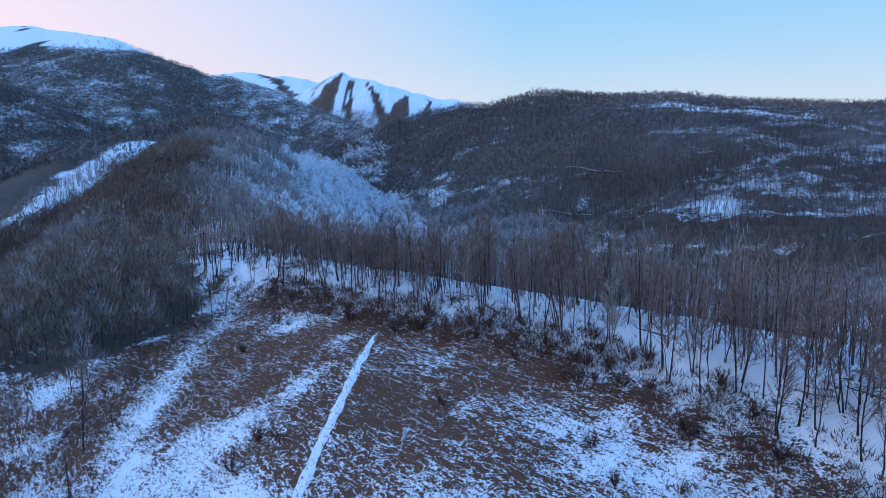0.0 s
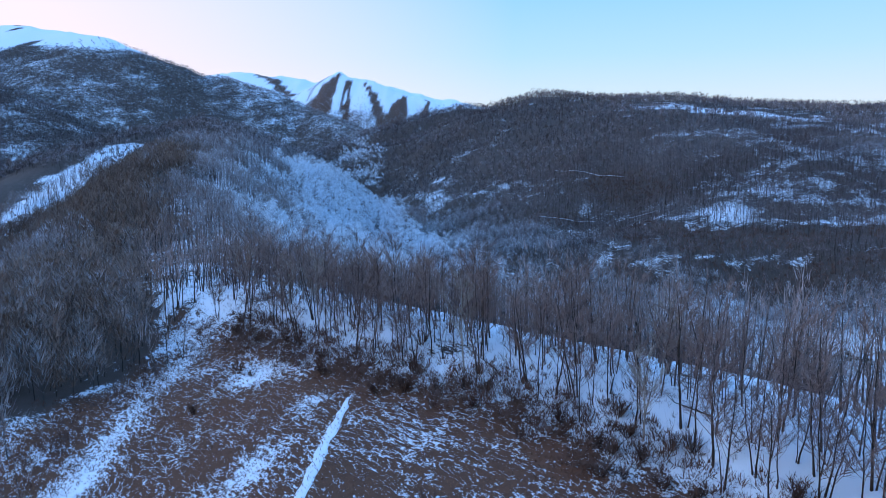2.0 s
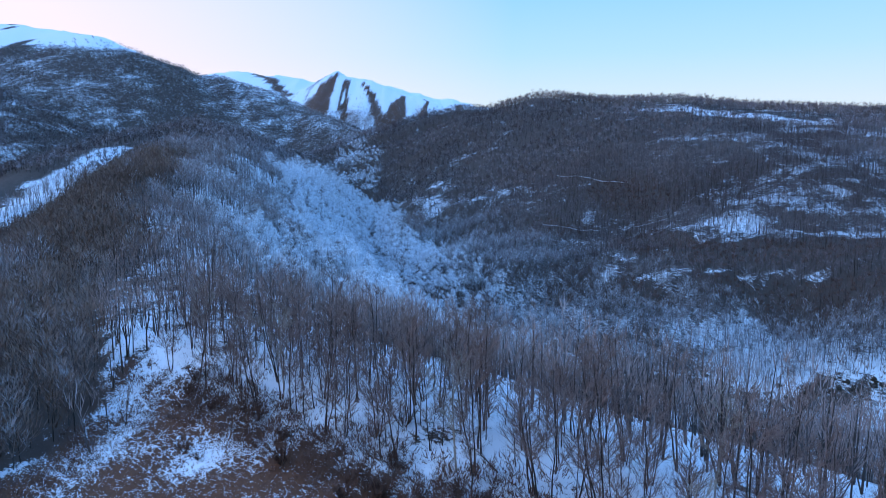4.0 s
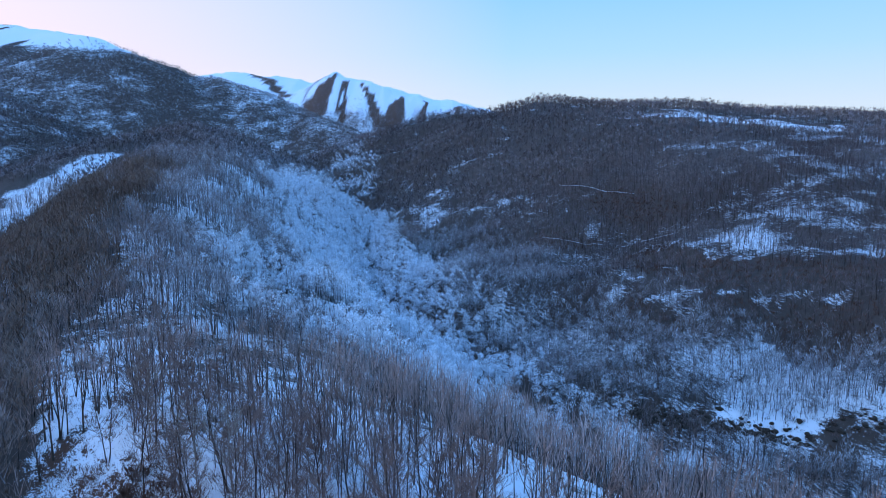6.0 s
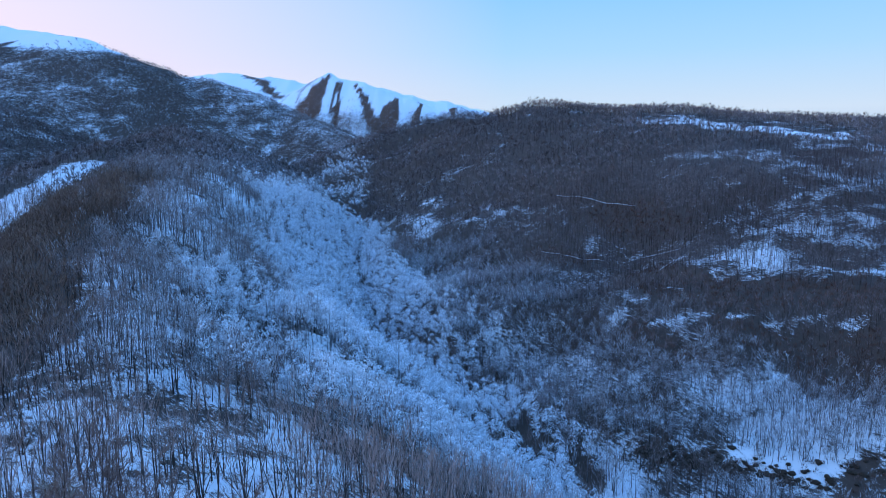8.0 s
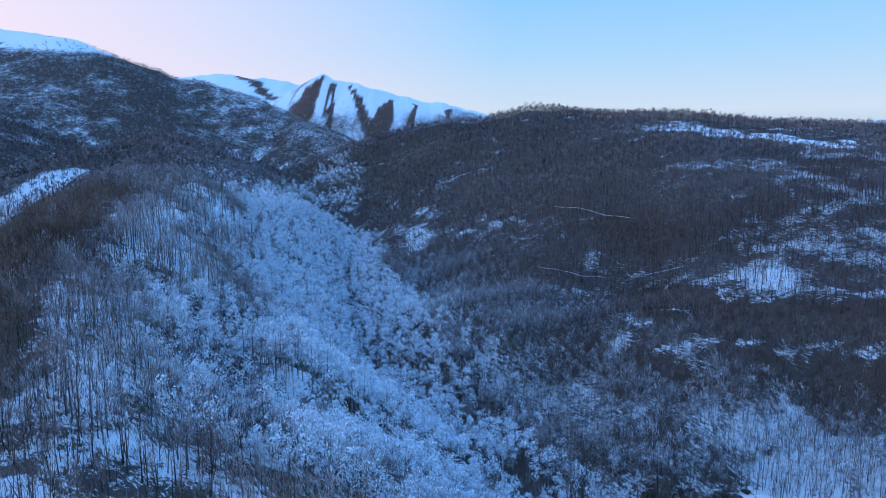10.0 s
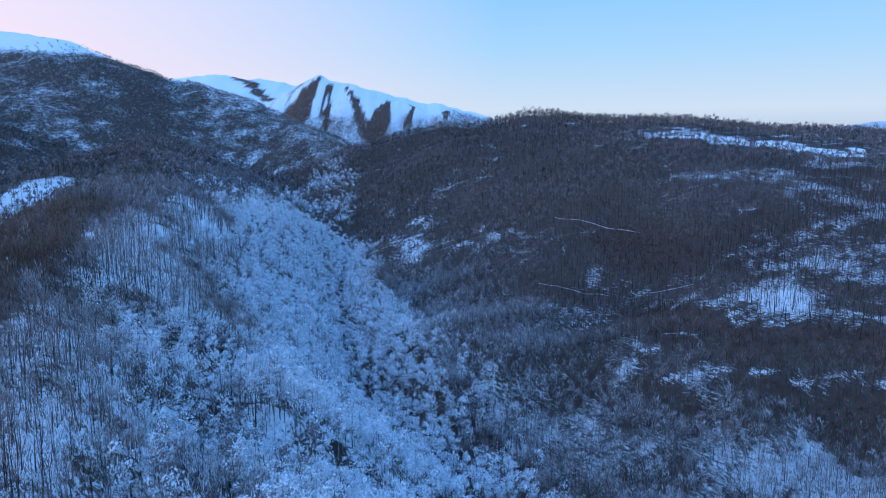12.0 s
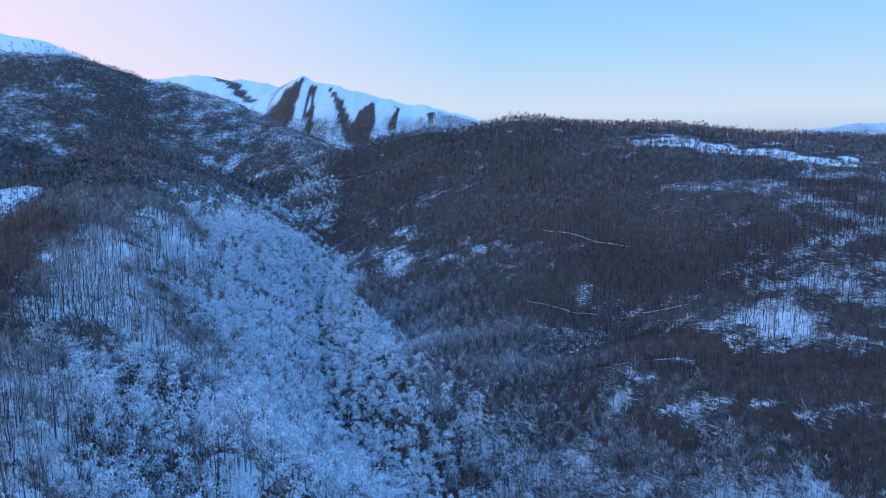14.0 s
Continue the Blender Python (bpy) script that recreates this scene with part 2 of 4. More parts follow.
def beside(x, y, line):
    """Metres to the left of a line's way, below 0 to its right."""
    d, _, side = along(x, y, line)
    return np.where(side > 0, d, -d)


def frost(x, y):
    """Hoar frost on the trees round the creek, 0 to 1."""
    west = beside(x, y, FROST_WEST) + 26 * fbm(x / 34, y / 34, 3, 71)
    east = -beside(x, y, FROST_EAST) + 16 * fbm(x / 30, y / 30, 3, 73)
    full = step(np.minimum(west, east), -10, 8)
    # thinner frost on the slope up to the crest and on the far bank
    part = 1.0 * np.exp(-np.maximum(-west, 0) / 70) * (east > 0) * np.clip(0.8 + 0.9 * fbm(x / 22, y / 22, 3, 74), 0, 1.3) * (1 - 0.8 * step(y - 0.5 * x, 390, 440))
    bank = 0.45 * np.exp(-np.maximum(-east, 0) / 24) * (east <= 0) * (1 - step(y, 520, 620))
    rise = step(-beside(x, y, NEAR_RIDGE) + 10 * fbm(x / 30, y / 30, 2, 75), 4, 34)
    holes = 1 - 0.75 * step(fbm(x / 40 + 3, y / 40, 3, 77), 0.22, 0.42)
    return np.maximum.reduce([full * holes, part, bank]) * np.where(y < 560, rise, 1) * (1 - step(y, 960, 1080))


def patch(x, y, line, wide):
    """1 along a line, fading over its width, with a torn edge."""
    d, _, _ = along(x, y, line)
    return 1 - step(d + 0.8 * wide * fbm(x / (1.6 * wide), y / (1.6 * wide), 3, 81), 0.55 * wide, 1.15 * wide)


SCRUB = [([(112, 461, 0), (134, 446, 0), (153, 413, 0), (177, 405, 0), (198, 397, 0), (330, 372, 0)], 9), ([(113, 424, 0), (137, 406, 0), (161, 396, 0), (193, 390, 0), (330, 362, 0)], 6),
         ([(135, 385, 0), (151, 378, 0), (169, 370, 0), (250, 350, 0)], 8), ([(123, 561, 0), (139, 532, 0), (158, 510, 0)], 17), ([(73, 535, 0), (83, 518, 0), (97, 506, 0)], 9),
         ([(100, 392, 0), (112, 376, 0)], 7), ([(163, 361, 0), (172, 355, 0), (260, 330, 0)], 8)]
SNOW_TERRACES = [([(185, 478, 0), (220, 469, 0), (235, 453, 0), (330, 425, 0)], 5), ([(180, 430, 0), (194, 425, 0), (212, 417, 0), (330, 395, 0)], 3.5),
                 ([(155, 394, 0), (165, 383, 0), (178, 372, 0)], 2.5), ([(60, 345, 0), (110, 338, 0), (150, 328, 0), (240, 306, 0), (330, 284, 0)], 12)]
MEADOW = [(222, 764, 0), (290, 722, 0), (355, 682, 0)]


# steep flanks without snow: lines whose third number is the half width
DARK_FACES = [[(-357, 2450, 8), (-384, 2350, 45), (-396, 2285, 62), (-404, 2225, 62)], [(-316, 2420, 7), (-309, 2302, 14), (-304, 2200, 17)], [(-270, 2428, 6), (-228, 2330, 20), (-206, 2247, 25), (-178, 2145, 14)],
              [(-122, 2395, 10), (-138, 2289, 34), (-152, 2224, 42), (-158, 2150, 38)], [(-671, 2610, 30), (-589, 2499, 36), (-528, 2410, 28)], [(-60, 2415, 4), (20, 2385, 9), (70, 2372, 7)], [(-40, 2400, 5), (-52, 2320, 12), (-62, 2240, 15)], [(70, 2380, 5), (58, 2320, 11)], [(-330, 2450, 3), (-326, 2330, 7), (-322, 2240, 10)],
              [(-1105, 1862, 5), (-1060, 1780, 13)], [(-905, 1785, 6), (-840, 1790, 6)], [(-985, 1700, 16), (-955, 1600, 26)], [(-700, 1500, 9), (-665, 1660, 12), (-640, 1800, 14)], [(-640, 1500, 7), (-610, 1660, 9)]]


def face(x, y, line):
    d, wide, _ = along(x, y, line)
    return 1 - step(d + 0.3 * wide * fbm(x / 30, y / 45, 3, 82), 0.55 * wide, 0.85 * wide)


def open_strip(x, y):
    """Snow strips with few trees on the back of the left hill."""
    return patch(x, y, STRIP, 21)


def dark_canopy(x, y):
    """Dense brown woods without frost along the left crest, 0 to 1."""
    crest, _, side = along(x, y, NEAR_RIDGE)
    back = (side > 0) * step(crest + 10 * fbm(x / 25, y / 25, 2, 84), 6, 20) * step(y, 250, 290)
    return np.maximum(patch(x, y, DARK_CREST, 17), back) * (1 - open_strip(x, y))


def bare(x, y):
    """Dark scrub terraces without snow on the right hillside."""
    return np.maximum.reduce([patch(x, y, line, wide) for line, wide in SCRUB])


def tree_line(x, y):
    """Height at which the mountain woods end."""
    return 300 + 85 * step(x, -1130, -930) * (1 - step(y, 1930, 2180)) - 25 * step(y, 1930, 2180)


def left_woods_line(y):
    """The eastern rim of the dark woods on the left flank."""
    return np.interp(y, *zip(*LEFT_LINE))


def snow_cover(x, y, z, gx, gy):
    # snow lies in streaks along the contours, less on flanks turned to the west
    s = 0.38 + 0.34 * fbm(x / 45, y / 32, 4, 91) + 0.26 * fbm(x / 60 + 1.2 * fbm(x / 40, y / 40, 2, 92), z / 6.5, 3, 94) + 0.36 * fbm(x / 16, y / 9, 4, 93)
    s = s + 0.12 - 0.06 * step(x, 10, 40) + 0.06 * step(x, 190, 270) * step(y, 330, 400) - 0.12 * step(x, 50, 90) * step(y, 430, 470) - 0.07 * step(y, 560, 680) * step(x, 20, 60) - 0.22 * step(gx, 0.10, 0.30) * step(y, 430, 520) + 0.08 * step(-gx, 0.1, 0.3)
    s = s + 0.26 * step(-z, -58, -36) * step(x, 20, 60)
    near = np.hypot(x, y - 110) < 150
    field = inside_field(x, y)
    s_field = 0.15 + 0.55 * fbm(x / 14, y / 9, 3, 95) - 0.25 * np.exp(-np.maximum(field, 0) / 5) + (0.76 + 0.5 * fbm(x / 8, y / 11, 2, 100)) * np.exp(-((x - np.interp(y, (82, 92, 103, 123, 143, 163), (-42, -45, -48, -50, -50, -49)) + 4 * fbm(y / 12, y / 30, 2, 96)) / 3.0) ** 2) + 0.1 * step(-y, -85, -65)
    for px, py, size in SNOW_PATCHES:
        s_field = s_field + 0.62 * np.exp(-(((x - px) / size) ** 2 + ((y - py) / (1.2 * size)) ** 2))
    s = np.where(field > 0, s_field, s)
    s_strip = 0.78 - 0.26 * step(y, 180, 205) + 0.10 * step(x, -36, -24) + 0.6 * fbm(x / 12, y / 8, 3, 97) - 0.35 * np.exp(-np.maximum(-field, 0) / 3)
    s = np.where((field <= 0) & near & (x > left_woods_line(y)), s_strip, s)
    crest, _, side = along(x, y, NEAR_RIDGE)
    wooded = (y > 165) & (y < 640) & (x > -230) & (x < 60) & ~(field > 0) & ((side < 0) | (x > left_woods_line(y))) & (along(x, y, CREEK)[2] > 0)
    s = np.where((side > 0) & (x < left_woods_line(y)) & (y > 175) & (y < 560) & (x > -230), 0.10 + 0.5 * fbm(x / 25, y / 25, 3, 88), s)
    s = np.where(wooded, np.maximum(s, 0.36 + 0.5 * fbm(x / 14, y / 14, 3, 90)), s)
    s = np.where((field <= 0) & near & (x <= left_woods_line(y)) & (y < 175), np.where(y > np.interp(x, *zip(*LEFT_EDGE)), 0.10, 0.42) + 0.5 * fbm(x / 12, y / 12, 3, 98), s)
    rime = frost(x, y)
    # thinner snow under rimed trees: dark litter, with the crowns' shade painted in
    s = np.where(rime > 0.3, np.minimum(s, 0.46 + 0.5 * fbm(x / 11, y / 11, 3, 76)), s)
    s = s - 0.2 * step(y, 780, 880) * (1 - step(y, 1040, 1060)) * (x < 60)
    brook, _, _ = along(x, y, CREEK)
    s = np.where((y > 380) & (y < 620), s * (0.25 + 0.75 * step(brook, 0.2, 3.0)), s)
    s = np.maximum(s, 0.58 * np.maximum.reduce([patch(x, y, line, wide) for line, wide in SNOW_TERRACES]))
    s = s - 0.9 * bare(x, y)
    below = beside(x, y, LEDGE)
    # snow taken off below the ledge, standing in for the slope's shadow
    s = s - 0.30 * (below < 0) * (below > -60) * step(x, 70, 85) * (y > 180)
    bank, _, bank_side = along(x, y, CREEK)
    s = s - 0.22 * (bank_side < 0) * (1 - step(bank, 70, 130)) * step(y, 290, 340) * (1 - step(y, 560, 640))
    s = s - 0.3 * dark_canopy(x, y)
    s = np.maximum(s, 0.92 * open_strip(x, y))
    s = np.where(patch(x, y, MEADOW, 21) > 0.3, 0.62 + 1.1 * fbm(x / 26, y / 12, 3, 99), s)
    # the high mountains: white, but for steep flanks turned to the west
    high = step(y, 1350, 1700) * step(z + 45 * fbm(x / 160, y / 160, 3, 101) - tree_line(x, y), -40, 20)
    aspect = step(gx, 0.28, 0.52)
    # wind-swept crests under dense woods
    for ridge, wide in ((BACK_RIDGE, 55), (WEST_SPUR, 26), (SHOULDER, 28), (LEFT_SPUR, 90), (HILL_WEST, 80), (RIGHT_HILL, 45)):
        d, _, _ = along(x, y, ridge)
        s = s - 0.3 * np.exp(-(d / wide) ** 2)
    # paler cover on the left mountainside puts distance haze into the colour
    s = np.where(y > 1050, 0.33 + 0.17 * step(y, 1900, 2200) + 0.11 * step(-x, 480, 700) * (1 - step(y, 1450, 1620)) + 0.35 * (s - 0.40) + 0.17 * fbm(x / 85, y / 120, 4, 86) + 0.3 * fbm(x / 24, y / 34, 3, 87), s)
    s = np.where(high > 0, s * (1 - high) + high * (1.05 - 0.45 * aspect + 0.25 * fbm(x / 70, y / 70, 3, 103) + 0.35 * fbm(x / 22, y / 70, 3, 104)), s)
    s = s * (1 - np.maximum.reduce([face(x, y, line) for line in DARK_FACES]) * step(y, 1500, 1650))
    s = np.where(x > 1000, np.clip(s, 0.45, 0.62), s)
    return np.clip(s, 0, 1.1)


# ---- materials ----


def material(name):
    m = bpy.data.materials.new(name)
    m.use_nodes = True
    n, l = m.node_tree.nodes, m.node_tree.links
    return m, n, l, n["Principled BSDF"]


def noise_node(n, l, vec, scale, detail=4.0, rough=0.6):
    t = n.new("ShaderNodeTexNoise")
    t.inputs["Scale"].default_value, t.inputs["Detail"].default_value, t.inputs["Roughness"].default_value = scale, detail, rough
    l.new(vec, t.inputs["Vector"])
    return t.outputs["Fac"]


def maths(n, l, op, a, b=None, clamp=False):
    m = n.new("ShaderNodeMath")
    m.operation, m.use_clamp = op, clamp
    for i, v in enumerate((a, b)):
        if v is None:
            continue
        if isinstance(v, (int, float)):
            m.inputs[i].default_value = v
        else:
            l.new(v, m.inputs[i])
    return m.outputs[0]


def blend(n, l, fac, a, b):
    m = n.new("ShaderNodeMix")
    m.data_type = "RGBA"
    for i, v in ((0, fac), (6, a), (7, b)):
        if isinstance(v, tuple):
            m.inputs[i].default_value = (*v, 1.0)
        elif isinstance(v, (int, float)):
            m.inputs[i].default_value = v
        else:
            l.new(v, m.inputs[i])
    return m.outputs[2]


def attribute(n, name):
    a = n.new("ShaderNodeAttribute")
    a.attribute_name = name
    return a.outputs["Fac"]


def ground_material():
    m, n, l, p = material("snowy_ground")
    pos = n.new("ShaderNodeNewGeometry").outputs["Position"]
    turn = n.new("ShaderNodeMapping")
    turn.vector_type = "TEXTURE"
    turn.inputs["Rotation"].default_value = (0, 0, radians(-50))
    turn.inputs["Scale"].default_value = (2.6, 1.0, 1.0)
    l.new(pos, turn.inputs["Vector"])
    grain = noise_node(n, l, pos, 0.25, 6)
    grassy = blend(n, l, noise_node(n, l, pos, 1.1, 6, 0.75), (0.050, 0.018, 0.011), (0.255, 0.106, 0.058))
    grassy = blend(n, l, maths(n, l, "MULTIPLY", noise_node(n, l, pos, 0.05, 4), 0.6), grassy, (0.085, 0.056, 0.038))
    leafy = blend(n, l, grain, (0.042, 0.032, 0.027), (0.125, 0.094, 0.078))
    litter = blend(n, l, attribute(n, "meadow"), leafy, grassy)
    coarse = noise_node(n, l, turn.outputs[0], 0.9, 8, 0.75)
    fine = noise_node(n, l, pos, 3.0, 5, 0.7)
    broad = noise_node(n, l, pos, 0.11, 5, 0.7)
    v = maths(n, l, "ADD", attribute(n, "snow"), maths(n, l, "MULTIPLY", maths(n, l, "SUBTRACT", coarse, 0.5), 1.5))
    grassy_part = maths(n, l, "ADD", 0.9, maths(n, l, "MULTIPLY", attribute(n, "meadow"), 1.5))
    v = maths(n, l, "ADD", v, maths(n, l, "MULTIPLY", maths(n, l, "SUBTRACT", fine, 0.5), grassy_part))
    v = maths(n, l, "ADD", v, maths(n, l, "MULTIPLY", maths(n, l, "SUBTRACT", broad, 0.5), 0.9))
    vein = maths(n, l, "ABSOLUTE", maths(n, l, "SUBTRACT", noise_node(n, l, turn.outputs[0], 0.95, 5, 0.65), 0.5))
    vein = maths(n, l, "SUBTRACT", 1.0, maths(n, l, "MULTIPLY", vein, 22.0), True)
    v = maths(n, l, "ADD", v, maths(n, l, "MULTIPLY", maths(n, l, "MULTIPLY", vein, attribute(n, "meadow")), 0.50))
    fac = maths(n, l, "ADD", maths(n, l, "MULTIPLY", maths(n, l, "SUBTRACT", v, 0.5), 9.0), 0.5, True)
    white = blend(n, l, noise_node(n, l, pos, 0.4, 4), (0.78, 0.83, 0.88), (0.90, 0.92, 0.94))
    l.new(blend(n, l, fac, litter, white), p.inputs["Base Color"])
    p.inputs["Roughness"].default_value = 0.85
    p.inputs["Specular IOR Level"].default_value = 0.2
    bump = n.new("ShaderNodeBump")
    bump.inputs["Strength"].default_value, bump.inputs["Distance"].default_value = 0.6, 0.25
    l.new(maths(n, l, "ADD", fine, fac), bump.inputs["Height"])
    l.new(bump.outputs[0], p.inputs["Normal"])
    return m


def wood_material(name, dark, light, frosted=(0.84, 0.90, 0.96)):
    """Bark or twigs: brown, whitened by the frost attribute, varied tree by tree."""
    dark, light = [(1.12 * c[0], c[1], 0.86 * c[2]) for c in (dark, light)]
    m, n, l, p = material(name)
    pos = n.new("ShaderNodeNewGeometry").outputs["Position"]
    tone = maths(n, l, "ADD", attribute(n, "tone"), maths(n, l, "MULTIPLY", n.new("ShaderNodeNewGeometry").outputs["Random Per Island"], 0.5), True)
    col = blend(n, l, tone, dark, light)
    col = blend(n, l, maths(n, l, "MULTIPLY", noise_node(n, l, pos, 0.03, 3), 0.5), col, dark)
    col = blend(n, l, attribute(n, "frost"), col, frosted)
    l.new(col, p.inputs["Base Color"])
    p.inputs["Roughness"].default_value = 0.9
    p.inputs["Specular IOR Level"].default_value = 0.15
    return m


GROUND = ground_material()
BARK = wood_material("bark", (0.026, 0.022, 0.022), (0.070, 0.058, 0.056))
TWIG = wood_material("twigs", (0.062, 0.053, 0.058), (0.270, 0.228, 0.250))
# near-ridge copy of the twigs, lightened against the crowns' self-shadowing
LIFTED_TWIG = wood_material("lifted_ridge_twigs", (0.140, 0.102, 0.098), (0.460, 0.340, 0.330))
RIDGE_BARK = wood_material("ridge_bark", (0.028, 0.023, 0.022), (0.085, 0.068, 0.064))
LEFT_TWIG = wood_material("left_twigs", (0.095, 0.066, 0.055), (0.265, 0.192, 0.166))
SLOPE_TWIG = wood_material("slope_twigs", (0.110, 0.088, 0.090), (0.310, 0.250, 0.258))
SCRUB_TWIG = wood_material("scrub_twigs", (0.060, 0.034, 0.028), (0.150, 0.084, 0.066))
GRASS = wood_material("dry_grass", (0.09, 0.048, 0.032), (0.26, 0.155, 0.102))
ROCK = wood_material("dark_rock", (0.026, 0.023, 0.021), (0.085, 0.072, 0.062))
# twigs of the mountain woods, lightened to paint in distance haze
HAZED_TWIG = wood_material("hazed_mountain_twigs", (0.085, 0.076, 0.082), (0.270, 0.235, 0.250))
PALE = wood_material("pale_bark", (0.28, 0.26, 0.25), (0.46, 0.43, 0.40))


def snow_material():
    m, n, l, p = material("snow")
    pos = n.new("ShaderNodeNewGeometry").outputs["Position"]
    l.new(blend(n, l, noise_node(n, l, pos, 0.9, 5), (0.72, 0.77, 0.82), (0.86, 0.89, 0.92)), p.inputs["Base Color"])
    p.inputs["Roughness"].default_value = 0.7
    bump = n.new("ShaderNodeBump")
    bump.inputs["Strength"].default_value, bump.inputs["Distance"].default_value = 0.5, 0.15
    l.new(noise_node(n, l, pos, 2.5, 5), bump.inputs["Height"])
    l.new(bump.outputs[0], p.inputs["Normal"])
    return m


SNOW_MAT = snow_material()

# ---- meshes from arrays ----


def mesh_from(name, verts, tris, mats, index=None, floats=(), smooth=False, corners=3):
    me = bpy.data.meshes.new(name)
    nv, nf = len(verts), len(tris)
    me.vertices.add(nv)
    me.vertices.foreach_set("co", np.ascontiguousarray(verts, np.float32).ravel())
    me.loops.add(nf * corners)
    me.loops.foreach_set("vertex_index", np.ascontiguousarray(tris, np.int32).ravel())
    me.polygons.add(nf)
    me.polygons.foreach_set("loop_start", np.arange(0, nf * corners, corners, dtype=np.int32))
    for m in mats:
        me.materials.append(m)
    if index is not None:
        me.polygons.foreach_set("material_index", np.ascontiguousarray(index, np.int32))
    me.polygons.foreach_set("use_smooth", np.full(nf, smooth))
    for key, values in floats:
        me.attributes.new(key, "FLOAT", "POINT").data.foreach_set("value", np.ascontiguousarray(values, np.float32))
    me.update(calc_edges=True)
    return me


# ---- the ground: one sheet to the horizon ----
u = np.linspace(-1, 1, 371)
GX = 165 * np.sinh(u * math.asinh(4600 / 165))
u = np.linspace(-math.asinh(3700 / 210), math.asinh(4650 / 210), 441)
GY = 110 + 210 * np.sinh(u)
gx, gy = np.meshgrid(GX, GY)
gz = height(gx, gy)
sy, sx = np.gradient(gz, GY, GX)
cover = snow_cover(gx, gy, gz, sx, sy)
rows_n, cols_n = gx.shape
q = (np.arange(rows_n - 1)[:, None] * cols_n + np.arange(cols_n - 1)[None, :]).ravel()
quads = np.stack([q, q + 1, q + 1 + cols_n, q + cols_n], 1)
ground = new("ground", mesh_from("ground", np.stack([gx, gy, gz], -1).reshape(-1, 3), quads, [GROUND], floats=[("snow", cover.ravel()), ("meadow", step(inside_field(gx, gy), -8, 3).ravel() + step(gy, 1900, 2100).ravel() * 0.7)], smooth=True, corners=4))
tagged(ground, "snow-patched mountain ground with brown grass and leaf litter", "ground", kind="structure")



def level(x, y):
    """The height of the ground sheet."""
    fx = (np.arcsinh(np.asarray(x, float) / 165) / math.asinh(4600 / 165) + 1) / 2 * (cols_n - 1)
    south, north = math.asinh(3700 / 210), math.asinh(4650 / 210)
    fy = (np.arcsinh((np.asarray(y, float) - 110) / 210) + south) / (south + north) * (rows_n - 1)
    ix, iy = np.clip(fx.astype(int), 0, cols_n - 2), np.clip(fy.astype(int), 0, rows_n - 2)
    fx, fy = fx - ix, fy - iy
    return (gz[iy, ix] * (1 - fx) + gz[iy, ix + 1] * fx) * (1 - fy) + (gz[iy + 1, ix] * (1 - fx) + gz[iy + 1, ix + 1] * fx) * fy


# ---- woods ----
rng = np.random.default_rng(7)


def scatter(x0, x1, y0, y1, gap, chance):
    """Places on a jittered grid, kept with the chance that the function gives, inside the wedge of land before the flight."""
    ax, ay = np.meshgrid(np.arange(x0, x1, gap), np.arange(y0, y1, gap))
    ax = ax.ravel() + rng.uniform(-0.5, 0.5, ax.size) * gap * 0.95
    ay = ay.ravel() + rng.uniform(-0.5, 0.5, ay.size) * gap * 0.95
    keep = (ax > -0.76 * ay - 70) & (ax < 0.80 * ay + 80)
    ax, ay = ax[keep], ay[keep]
    keep = rng.uniform(0, 1, ax.size) < chance(ax, ay)
    return ax[keep], ay[keep]


